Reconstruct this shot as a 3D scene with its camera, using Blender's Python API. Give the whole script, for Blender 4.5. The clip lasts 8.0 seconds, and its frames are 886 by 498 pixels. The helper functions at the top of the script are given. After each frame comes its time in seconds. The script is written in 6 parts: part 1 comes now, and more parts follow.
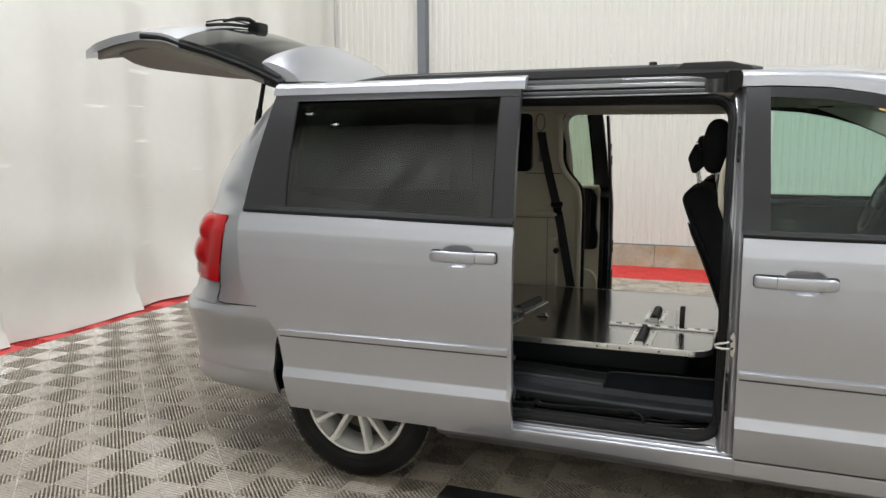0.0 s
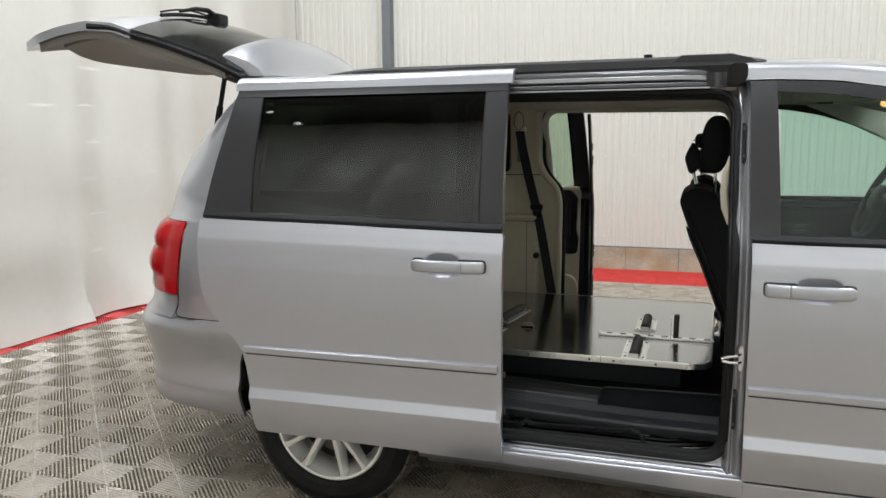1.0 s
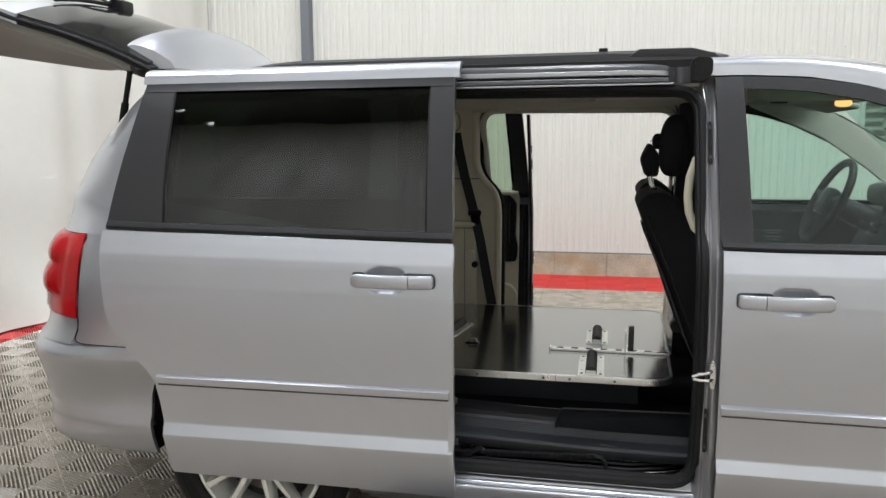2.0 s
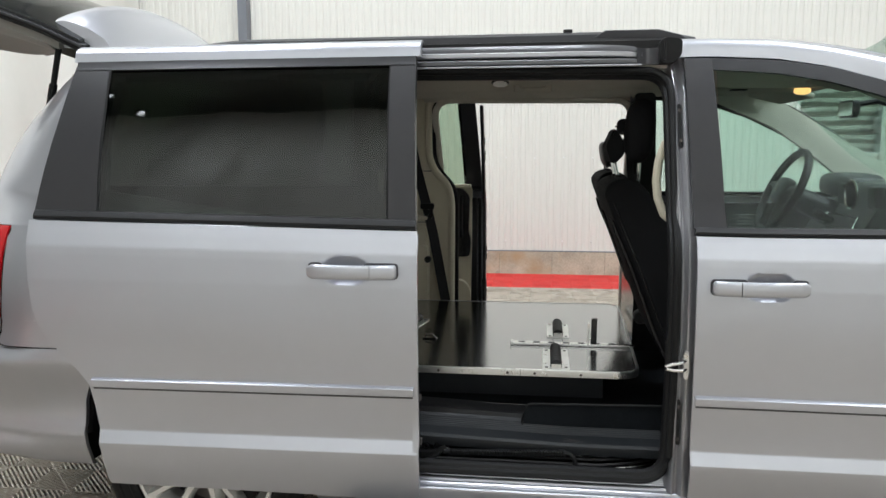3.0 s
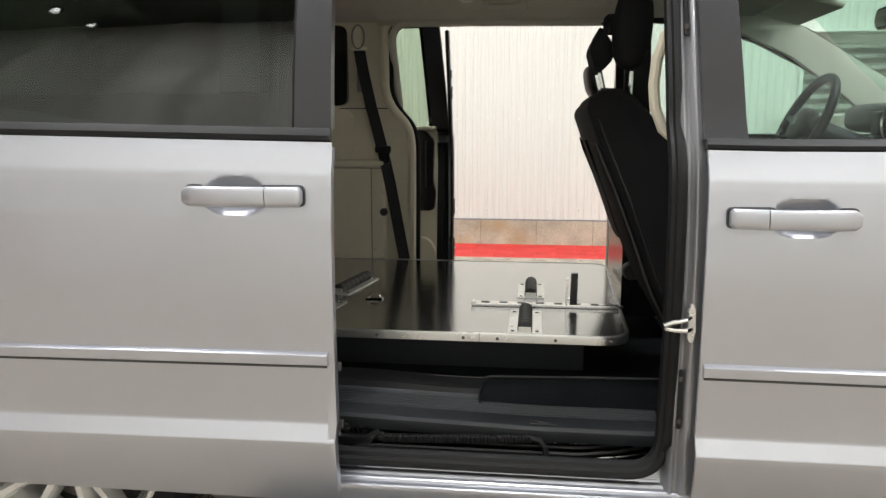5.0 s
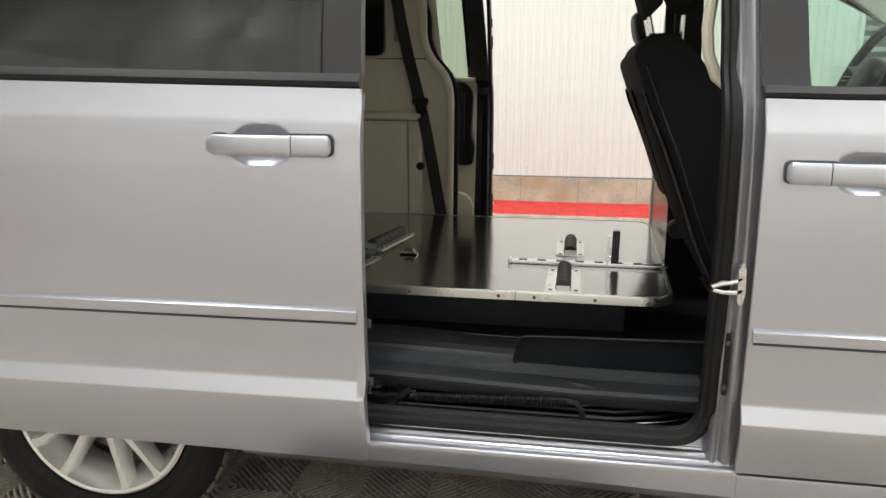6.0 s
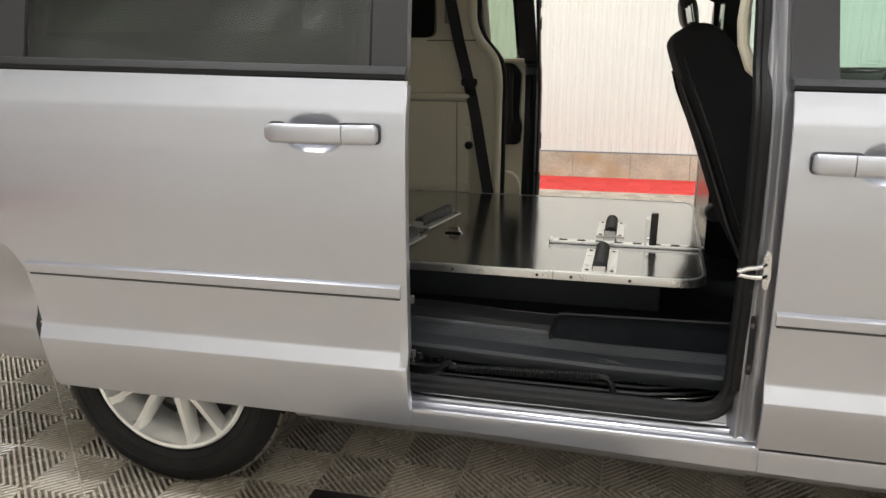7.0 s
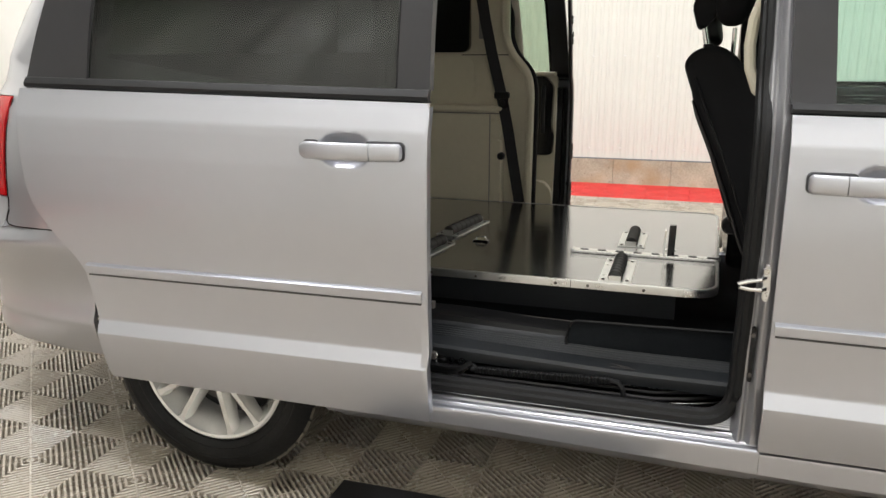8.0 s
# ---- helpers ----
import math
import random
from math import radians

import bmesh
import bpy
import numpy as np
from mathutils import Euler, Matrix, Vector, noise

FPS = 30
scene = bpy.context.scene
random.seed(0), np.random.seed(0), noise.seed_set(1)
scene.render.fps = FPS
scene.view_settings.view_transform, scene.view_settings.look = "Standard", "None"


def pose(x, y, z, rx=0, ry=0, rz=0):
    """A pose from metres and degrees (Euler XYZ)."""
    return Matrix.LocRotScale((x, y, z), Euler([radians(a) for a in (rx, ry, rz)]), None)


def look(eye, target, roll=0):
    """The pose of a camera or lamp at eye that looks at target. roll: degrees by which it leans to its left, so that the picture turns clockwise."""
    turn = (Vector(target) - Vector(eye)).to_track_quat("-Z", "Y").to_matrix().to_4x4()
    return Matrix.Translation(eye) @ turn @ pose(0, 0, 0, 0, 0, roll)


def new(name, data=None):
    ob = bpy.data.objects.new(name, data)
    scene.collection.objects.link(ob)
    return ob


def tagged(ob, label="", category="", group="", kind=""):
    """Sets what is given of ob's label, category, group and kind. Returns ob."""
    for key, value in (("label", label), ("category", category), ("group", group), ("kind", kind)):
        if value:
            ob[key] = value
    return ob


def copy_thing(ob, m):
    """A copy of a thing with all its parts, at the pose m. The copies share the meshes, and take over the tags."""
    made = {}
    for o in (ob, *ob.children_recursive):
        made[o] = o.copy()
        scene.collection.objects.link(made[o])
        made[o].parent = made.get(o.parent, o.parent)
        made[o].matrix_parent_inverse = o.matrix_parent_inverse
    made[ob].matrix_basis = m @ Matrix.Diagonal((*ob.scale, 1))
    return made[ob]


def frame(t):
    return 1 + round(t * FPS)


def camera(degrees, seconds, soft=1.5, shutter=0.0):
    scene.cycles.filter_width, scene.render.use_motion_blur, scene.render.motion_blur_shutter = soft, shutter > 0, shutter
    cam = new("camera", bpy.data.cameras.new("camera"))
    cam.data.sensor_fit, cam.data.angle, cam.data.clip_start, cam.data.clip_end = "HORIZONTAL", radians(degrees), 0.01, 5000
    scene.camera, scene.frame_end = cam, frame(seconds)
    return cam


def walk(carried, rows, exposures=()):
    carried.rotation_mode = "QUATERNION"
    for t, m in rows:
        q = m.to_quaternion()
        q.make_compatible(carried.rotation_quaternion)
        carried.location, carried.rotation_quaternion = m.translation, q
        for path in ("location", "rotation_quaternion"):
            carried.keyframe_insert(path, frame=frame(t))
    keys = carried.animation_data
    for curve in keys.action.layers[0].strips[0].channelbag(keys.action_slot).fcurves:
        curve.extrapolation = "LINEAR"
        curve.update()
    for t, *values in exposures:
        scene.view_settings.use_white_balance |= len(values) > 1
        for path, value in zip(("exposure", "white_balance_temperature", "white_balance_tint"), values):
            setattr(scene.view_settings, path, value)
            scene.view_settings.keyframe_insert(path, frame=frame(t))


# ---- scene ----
cam = camera(60.2, 8.0)
PATH = [
    (0, (0.33, 0.395, 1.479), (-0.39, 2.239, 1.191), -0.3),
    (0.5, (0.228, 0.502, 1.472), (-0.457, 2.36, 1.187), -0.3),
    (1, (0.169, 0.599, 1.467), (-0.455, 2.478, 1.183), -0.4),
    (1.5, (0.088, 0.749, 1.461), (-0.435, 2.659, 1.183), -0.4),
    (3, (-0.094, 0.955, 1.387), (-0.352, 2.921, 1.123), -0.2),
    (3.5, (-0.1, 1.081, 1.325), (-0.317, 3.052, 1.062), -0.1),
    (4, (-0.056, 1.286, 1.256), (-0.259, 3.258, 0.992), -0.2),
    (4.5, (-0.027, 1.423, 1.206), (-0.236, 3.393, 0.931), -0.1),
    (6, (-0.019, 1.591, 1.155), (-0.353, 3.518, 0.734), 0.2),
    (6.5, (-0.006, 1.537, 1.179), (-0.407, 3.44, 0.712), 0.2),
    (7, (0.033, 1.494, 1.202), (-0.435, 3.375, 0.709), 0.1),
    (7.5, (0.073, 1.457, 1.218), (-0.459, 3.321, 0.723), 0.0),
    (8, (0.129, 1.388, 1.25), (-0.456, 3.238, 0.765), 0.0),
]
EXPOSURES = [(0, -0.26, 6400, 10), (1.5, -0.20, 6300, 10), (3.5, 0.04, 6150, 9), (4.5, 0.22, 6500, 10), (6, 0.25, 6600, 11), (8, 0.27, 6650, 11)]
walk(cam, [(t, look(eye, target, roll)) for t, eye, target, roll in PATH], EXPOSURES)

# ---- light ----
world = bpy.data.worlds.new("hall_air")
scene.world = world
world.use_nodes = True
world.node_tree.nodes["Background"].inputs[0].default_value = (0.9, 0.95, 1.0, 1)
world.node_tree.nodes["Background"].inputs[1].default_value = 0.02

LAMP_Z = 7.2
LAMPS = [(-4.0, 1.5, 150.0), (-0.3, 1.4, 85.0), (4.0, 1.5, 200.0), (-3.6, 3.4, 80.0), (-0.3, 3.4, 70.0), (3.4, 3.4, 130.0), (-2.9, 5.8, 118.0), (-0.3, 5.8, 86.0), (2.6, 5.8, 80.0)]
for x, y, watts in LAMPS:
    data = bpy.data.lights.new("bay_lamp", "AREA")
    data.shape, data.size, data.size_y = "RECTANGLE", 1.25, 0.36
    data.energy, data.color = watts, (0.98, 1.0, 1.035)
    lamp = new("bay_lamp", data)
    lamp.location = (x, y, LAMP_Z - 0.03)

# ---- materials ----


def mat(name, color, rough=0.5, metal=0.0, coat=0.0, noise_scale=0.0, noise_amt=0.0, bump=0.0, bump_scale=80.0, rough_var=0.0, spec=0.5, wear=None, random_amt=0.0):
    """A principled surface with two scales of variation, worked out in object metres."""
    m = bpy.data.materials.new(name)
    m.use_nodes = True
    nt = m.node_tree
    b = nt.nodes["Principled BSDF"]
    b.inputs["Base Color"].default_value = (*color, 1)
    b.inputs["Roughness"].default_value = rough
    b.inputs["Metallic"].default_value = metal
    b.inputs["Specular IOR Level"].default_value = spec
    if coat:
        b.inputs["Coat Weight"].default_value = coat
        b.inputs["Coat Roughness"].default_value = 0.04
    tc = nt.nodes.new("ShaderNodeTexCoord")
    if noise_amt or random_amt:
        n1 = nt.nodes.new("ShaderNodeTexNoise")
        n1.inputs["Scale"].default_value = noise_scale or 3.0
        n1.inputs["Detail"].default_value = 6
        nt.links.new(tc.outputs["Object"], n1.inputs["Vector"])
        n2 = nt.nodes.new("ShaderNodeTexNoise")
        n2.inputs["Scale"].default_value = (noise_scale or 3.0) * 14
        n2.inputs["Detail"].default_value = 3
        nt.links.new(tc.outputs["Object"], n2.inputs["Vector"])
        add = nt.nodes.new("ShaderNodeMath")
        add.operation = "ADD"
        half = nt.nodes.new("ShaderNodeMath")
        half.operation = "MULTIPLY"
        half.inputs[1].default_value = 0.5
        nt.links.new(n2.outputs["Fac"], half.inputs[0])
        nt.links.new(n1.outputs["Fac"], add.inputs[0])
        nt.links.new(half.outputs[0], add.inputs[1])
        last = add.outputs[0]
        if random_amt:
            info = nt.nodes.new("ShaderNodeObjectInfo")
            k = nt.nodes.new("ShaderNodeMath")
            k.operation = "MULTIPLY_ADD"
            k.inputs[1].default_value = random_amt
            nt.links.new(info.outputs["Random"], k.inputs[0])
            nt.links.new(last, k.inputs[2])
            last = k.outputs[0]
        ramp = nt.nodes.new("ShaderNodeMapRange")
        ramp.inputs["From Min"].default_value, ramp.inputs["From Max"].default_value = 0.35, 1.15 + random_amt
        ramp.inputs["To Min"].default_value, ramp.inputs["To Max"].default_value = 1 - noise_amt, 1 + noise_amt
        nt.links.new(last, ramp.inputs["Value"])
        mix = nt.nodes.new("ShaderNodeVectorMath")
        mix.operation = "SCALE"
        mix.inputs[0].default_value = color
        nt.links.new(ramp.outputs[0], mix.inputs["Scale"])
        nt.links.new(mix.outputs[0], b.inputs["Base Color"])
        if rough_var:
            rr = nt.nodes.new("ShaderNodeMapRange")
            rr.inputs["From Min"].default_value, rr.inputs["From Max"].default_value = 0.35, 1.15
            rr.inputs["To Min"].default_value, rr.inputs["To Max"].default_value = max(0.02, rough - rough_var), min(1, rough + rough_var)
            nt.links.new(add.outputs[0], rr.inputs["Value"])
            nt.links.new(rr.outputs[0], b.inputs["Roughness"])
    if bump:
        nb = nt.nodes.new("ShaderNodeTexNoise")
        nb.inputs["Scale"].default_value = bump_scale
        nb.inputs["Detail"].default_value = 4
        nt.links.new(tc.outputs["Object"], nb.inputs["Vector"])
        bp = nt.nodes.new("ShaderNodeBump")
        bp.inputs["Strength"].default_value = min(1.0, bump)
        bp.inputs["Distance"].default_value = 0.004
        nt.links.new(nb.outputs["Fac"], bp.inputs["Height"])
        nt.links.new(bp.outputs[0], b.inputs["Normal"])
    return m


def glass(name, tint, rough=0.0, gloss=0.03):
    """A thin pane: tinted light goes straight through, the rest mirrors by Fresnel."""
    m = bpy.data.materials.new(name)
    m.use_nodes = True
    nt = m.node_tree
    nt.nodes.remove(nt.nodes["Principled BSDF"])
    out = nt.nodes["Material Output"]
    tr = nt.nodes.new("ShaderNodeBsdfTransparent")
    tr.inputs[0].default_value = (*tint, 1)
    gl = nt.nodes.new("ShaderNodeBsdfGlossy")
    gl.inputs["Roughness"].default_value = rough
    lw = nt.nodes.new("ShaderNodeLayerWeight")
    lw.inputs[0].default_value = 0.5
    pw = nt.nodes.new("ShaderNodeMath")
    pw.operation = "POWER"
    pw.inputs[1].default_value = 5.0
    fr = nt.nodes.new("ShaderNodeMath")
    fr.operation = "MULTIPLY_ADD"
    fr.inputs[1].default_value, fr.inputs[2].default_value = 0.9, gloss
    nt.links.new(lw.outputs["Facing"], pw.inputs[0])
    nt.links.new(pw.outputs[0], fr.inputs[0])
    mx = nt.nodes.new("ShaderNodeMixShader")
    nt.links.new(fr.outputs[0], mx.inputs[0])
    nt.links.new(tr.outputs[0], mx.inputs[1])
    nt.links.new(gl.outputs[0], mx.inputs[2])
    nt.links.new(mx.outputs[0], out.inputs["Surface"])
    return m


def glow(name, color, strength):
    m = bpy.data.materials.new(name)
    m.use_nodes = True
    b = m.node_tree.nodes["Principled BSDF"]
    b.inputs["Base Color"].default_value = (*color, 1)
    b.inputs["Emission Color"].default_value = (*color, 1)
    b.inputs["Emission Strength"].default_value = strength
    return m


def flake_paint(name, color):
    """Silver metallic lacquer under a clear coat, with a faint orange-peel."""
    return mat(name, color, rough=0.31, metal=0.86, coat=0.7, noise_scale=2.0, noise_amt=0.025, rough_var=0.015, bump=0.010, bump_scale=160)


PAINT = flake_paint("silver_paint", (0.528, 0.540, 0.584))
# the van's silver again, darkened: shade is put into the colour
SHADED_SILVER = mat("shaded_silver_paint", (0.40, 0.40, 0.42), rough=0.30, metal=0.8, coat=0.4, noise_scale=3, noise_amt=0.05)
# dark grey that stands for shade on track, handle seats and moulding
SHADE_GREY = mat("shade_grey_paint", (0.085, 0.085, 0.09), rough=0.30, metal=0.5, coat=0.3, noise_scale=6, noise_amt=0.15)
GLOSS_BLACK = mat("satin_black_applique", (0.023, 0.0225, 0.024), rough=0.36, spec=0.40, noise_scale=4, noise_amt=0.15, rough_var=0.06)
TRIM_BLACK = mat("black_trim_plastic", (0.008, 0.008, 0.0085), rough=0.45, bump=0.1, bump_scale=500, noise_scale=8, noise_amt=0.2, spec=0.3)
STEP_GREY = mat("dark_grey_step_plastic", (0.0088, 0.0108, 0.0130), rough=0.5, bump=0.15, bump_scale=400, noise_scale=6, noise_amt=0.3, rough_var=0.12)
RUBBER = mat("black_rubber", (0.009, 0.009, 0.009), rough=0.6, bump=0.2, bump_scale=200, noise_scale=10, noise_amt=0.2, spec=0.25)
TYRE = mat("dusty_tyre_rubber", (0.010, 0.010, 0.0098), rough=0.62, bump=0.25, bump_scale=120, noise_scale=6, noise_amt=0.75, spec=0.25)
TREAD = mat("dusty_tyre_tread", (0.085, 0.075, 0.058), rough=0.85, bump=0.3, bump_scale=90, noise_scale=14, noise_amt=0.4)
ALLOY = mat("alloy_wheel_paint", (0.86, 0.86, 0.84), rough=0.27, metal=0.6, coat=0.4, noise_scale=8, noise_amt=0.08)
BRAKE = mat("brake_iron", (0.11, 0.10, 0.095), rough=0.55, metal=0.7, noise_scale=14, noise_amt=0.3)
PRIVACY = glass("privacy_glass", (0.26, 0.29, 0.258), gloss=0.064)
QUARTER = glass("dark_quarter_glass", (0.30, 0.34, 0.30))
PRIVACY_LIGHT = glass("far_privacy_glass", (0.65, 0.735, 0.65))
CLEAR = glass("green_tinted_glass", (0.835, 0.93, 0.893), gloss=0.024)
SEAL_GLASS = mat("dark_frit_glass", (0.01, 0.011, 0.011), rough=0.08)
RED_LENS = mat("red_lamp_lens", (0.44, 0.004, 0.007), rough=0.14, spec=0.3, noise_scale=6, noise_amt=0.12)
WHITE_LENS = mat("clear_lamp_lens", (0.75, 0.72, 0.70), rough=0.12, coat=0.6)
CHROME = mat("bright_steel", (0.78, 0.78, 0.77), rough=0.16, metal=1.0, noise_scale=20, noise_amt=0.06, rough_var=0.06)
ALU = mat("brushed_aluminium", (0.70, 0.70, 0.69), rough=0.30, metal=1.0, noise_scale=14, noise_amt=0.08, rough_var=0.08)
ZINC = mat("zinc_plate", (0.80, 0.80, 0.78), rough=0.32, metal=0.8, noise_scale=25, noise_amt=0.12, rough_var=0.1)
DECK = mat("black_deck_laminate", (0.018, 0.018, 0.018), rough=0.15, noise_scale=7, noise_amt=0.25, rough_var=0.03, bump=0.03, bump_scale=300, spec=1.0)
DECK.node_tree.nodes["Principled BSDF"].inputs["Coat Weight"].default_value = 1.0
DECK.node_tree.nodes["Principled BSDF"].inputs["Coat IOR"].default_value = 1.95
DECK.node_tree.nodes["Principled BSDF"].inputs["Coat Roughness"].default_value = 0.14
# near-black that puts the deep track's shade into its colour
TRACK_SHADE = mat("track_shade_black", (0.005, 0.005, 0.0055), rough=0.7, noise_scale=9, noise_amt=0.4, spec=0.12)
ROLLER = mat("grey_rubber_roller", (0.035, 0.035, 0.035), rough=0.55, noise_scale=20, noise_amt=0.2)
BEIGE = mat("beige_interior_plastic", (0.68, 0.63, 0.49), rough=0.55, bump=0.12, bump_scale=450, noise_scale=3, noise_amt=0.06)
LINER = mat("grey_beige_headliner", (0.58, 0.54, 0.47), rough=0.95, bump=0.25, bump_scale=700, noise_scale=4, noise_amt=0.08, spec=0.15)
FABRIC = mat("black_seat_cloth", (0.008, 0.008, 0.0085), rough=0.85, bump=0.3, bump_scale=600, noise_scale=6, noise_amt=0.3, spec=0.15)
LEATHER = mat("black_seat_leatherette", (0.007, 0.007, 0.0075), rough=0.5, bump=0.12, bump_scale=260, noise_scale=6, noise_amt=0.2, spec=0.35)
SHELL_BLACK = mat("glossy_black_plastic", (0.008, 0.008, 0.009), rough=0.22, noise_scale=8, noise_amt=0.2, rough_var=0.05)
CARPET = mat("black_carpet", (0.013, 0.0150, 0.0170), rough=0.95, bump=0.5, bump_scale=350, noise_scale=8, noise_amt=0.35, spec=0.05)
WEBBING = mat("black_belt_webbing", (0.013, 0.013, 0.015), rough=0.7, bump=0.3, bump_scale=600, noise_scale=12, noise_amt=0.15)
DASH = mat("dark_dash_plastic", (0.016, 0.016, 0.017), rough=0.5, bump=0.12, bump_scale=400, noise_scale=5, noise_amt=0.12)


def stained_concrete():
    """Tan cast concrete with rusty and pale stains and dark blow holes."""
    m = mat("stained_concrete", (0.45, 0.405, 0.31), rough=0.9, bump=0.5, bump_scale=40, noise_scale=4, noise_amt=0.45)
    nt = m.node_tree
    b = nt.nodes["Principled BSDF"]
    base = b.inputs["Base Color"].links[0].from_socket
    tc = nt.nodes.new("ShaderNodeTexCoord")
    stain = nt.nodes.new("ShaderNodeTexNoise")
    stain.inputs["Scale"].default_value = 3.1
    stain.inputs["Detail"].default_value = 5
    nt.links.new(tc.outputs["Object"], stain.inputs["Vector"])
    sr = nt.nodes.new("ShaderNodeMapRange")
    sr.inputs["From Min"].default_value, sr.inputs["From Max"].default_value = 0.50, 0.72
    nt.links.new(stain.outputs["Fac"], sr.inputs["Value"])
    rust = nt.nodes.new("ShaderNodeMixRGB")
    rust.inputs[2].default_value = (0.40, 0.29, 0.165, 1)
    nt.links.new(sr.outputs[0], rust.inputs[0])
    nt.links.new(base, rust.inputs[1])
    pits = nt.nodes.new("ShaderNodeTexVoronoi")
    pits.inputs["Scale"].default_value = 17
    warp = nt.nodes.new("ShaderNodeVectorMath")
    warp.operation = "MULTIPLY_ADD"
    warp.inputs[1].default_value = (0.16, 0.16, 0.16)
    nt.links.new(stain.outputs["Color"], warp.inputs[0])
    nt.links.new(tc.outputs["Object"], warp.inputs[2])
    nt.links.new(warp.outputs[0], pits.inputs["Vector"])
    pr = nt.nodes.new("ShaderNodeMapRange")
    pr.inputs["From Min"].default_value, pr.inputs["From Max"].default_value = 0.03, 0.15
    pr.inputs["To Min"].default_value, pr.inputs["To Max"].default_value = 0.55, 0.0
    nt.links.new(pits.outputs["Distance"], pr.inputs["Value"])
    hole = nt.nodes.new("ShaderNodeMixRGB")
    hole.inputs[2].default_value = (0.10, 0.075, 0.05, 1)
    nt.links.new(pr.outputs[0], hole.inputs[0])
    nt.links.new(rust.outputs[0], hole.inputs[1])
    nt.links.new(hole.outputs[0], b.inputs["Base Color"])
    return m


CONCRETE = stained_concrete()
BASE_GREY = mat("blue_black_base_panel", (0.026, 0.030, 0.036), rough=0.55, bump=0.1, bump_scale=300, noise_scale=5, noise_amt=0.2)
WALL_WHITE = mat("white_ribbed_sheet", (0.70, 0.688, 0.630), rough=0.42, noise_scale=0.9, noise_amt=0.035)
VINYL = mat("white_vinyl_curtain", (0.76, 0.75, 0.70), rough=0.38, noise_scale=0.8, noise_amt=0.05, bump=0.08, bump_scale=6)
POST_GREY = mat("grey_steel_post", (0.16, 0.17, 0.19), rough=0.5, noise_scale=5, noise_amt=0.1)
TILE = mat("grey_floor_tile", (0.402, 0.352, 0.284), rough=0.28, spec=1.0, noise_scale=5, noise_amt=0.2, random_amt=0.3, bump=0.1, bump_scale=150, rough_var=0.1)
TILE_RED = mat("red_floor_tile", (0.62, 0.045, 0.04), rough=0.45, noise_scale=5, noise_amt=0.12, random_amt=0.2, bump=0.1, bump_scale=150)
SLAB = mat("dark_slab", (0.014, 0.013, 0.012), rough=0.85, noise_scale=3, noise_amt=0.3, bump=0.3, bump_scale=60)
MAT_BLACK = mat("black_rubber_mat", (0.014, 0.014, 0.015), rough=0.55, noise_scale=6, noise_amt=0.25, bump=0.25, bump_scale=200)
CEILING = mat("dark_ceiling", (0.52, 0.55, 0.52), rough=0.8, noise_scale=1.5, noise_amt=0.2)
FOIL = mat("shiny_louvre_metal", (0.80, 0.81, 0.80), rough=0.16, metal=1.0, noise_scale=9, noise_amt=0.1, bump=0.6, bump_scale=30)
DIFFUSER = glow("lamp_diffuser", (0.99, 1.0, 1.01), 8.0)
DOME_GLOW = glow("warm_dome_lens", (1.0, 0.52, 0.18), 1.7)
MARK = mat("pale_etched_mark", (0.20, 0.22, 0.20), rough=0.5)
GATE_TRIM = mat("greige_gate_lining", (0.25, 0.24, 0.215), rough=0.6, bump=0.15, bump_scale=300, noise_scale=4, noise_amt=0.1)

# ---- mesh helpers ----


def thing(name, at, label, category, group="", kind=""):
    e = new(name)
    e.location = at
    return tagged(e, label, category, group, kind)


def origin_of(ob):
    """Where an Empty stands in the world; parts are meshed in world metres."""
    p = Vector((0, 0, 0))
    while ob is not None and ob.type == "EMPTY":
        p += ob.location
        ob = ob.parent
    return p


def part(name, bm, material, parent=None, label="", angle=32, recalc=True):
    """Links a bmesh in world metres as one mesh, under a thing or a part."""
    if recalc:
        bmesh.ops.recalc_face_normals(bm, faces=bm.faces)
    lim = radians(angle)
    for f in bm.faces:
        f.smooth = True
    for e in bm.edges:
        if len(e.link_faces) == 2 and e.calc_face_angle(0) > lim:
            e.smooth = False
    me = bpy.data.meshes.new(name)
    bm.to_mesh(me)
    bm.free()
    me.materials.append(material)
    ob = new(name, me)
    wn = ob.modifiers.new("even_normals", "WEIGHTED_NORMAL")
    wn.keep_sharp = True
    if parent is not None:
        ob.parent = parent
        ob.matrix_parent_inverse = Matrix.Translation(-origin_of(parent))
    if label:
        ob["label"] = label
    return ob


def BM():
    return bmesh.new()


def box(bm, x0, x1, y0, y1, z0, z1, bev=0.0, seg=2, turn=None):
    m = Matrix.Translation(((x0 + x1) / 2, (y0 + y1) / 2, (z0 + z1) / 2))
    if turn is not None:
        m = m @ turn
    m = m @ Matrix.Diagonal((abs(x1 - x0), abs(y1 - y0), abs(z1 - z0), 1))
    r = bmesh.ops.create_cube(bm, size=1, matrix=m)
    if bev:
        edges = list({e for v in r["verts"] for e in v.link_edges})
        bmesh.ops.bevel(bm, geom=edges, offset=bev, segments=seg, profile=0.5, affect="EDGES")
    return bm


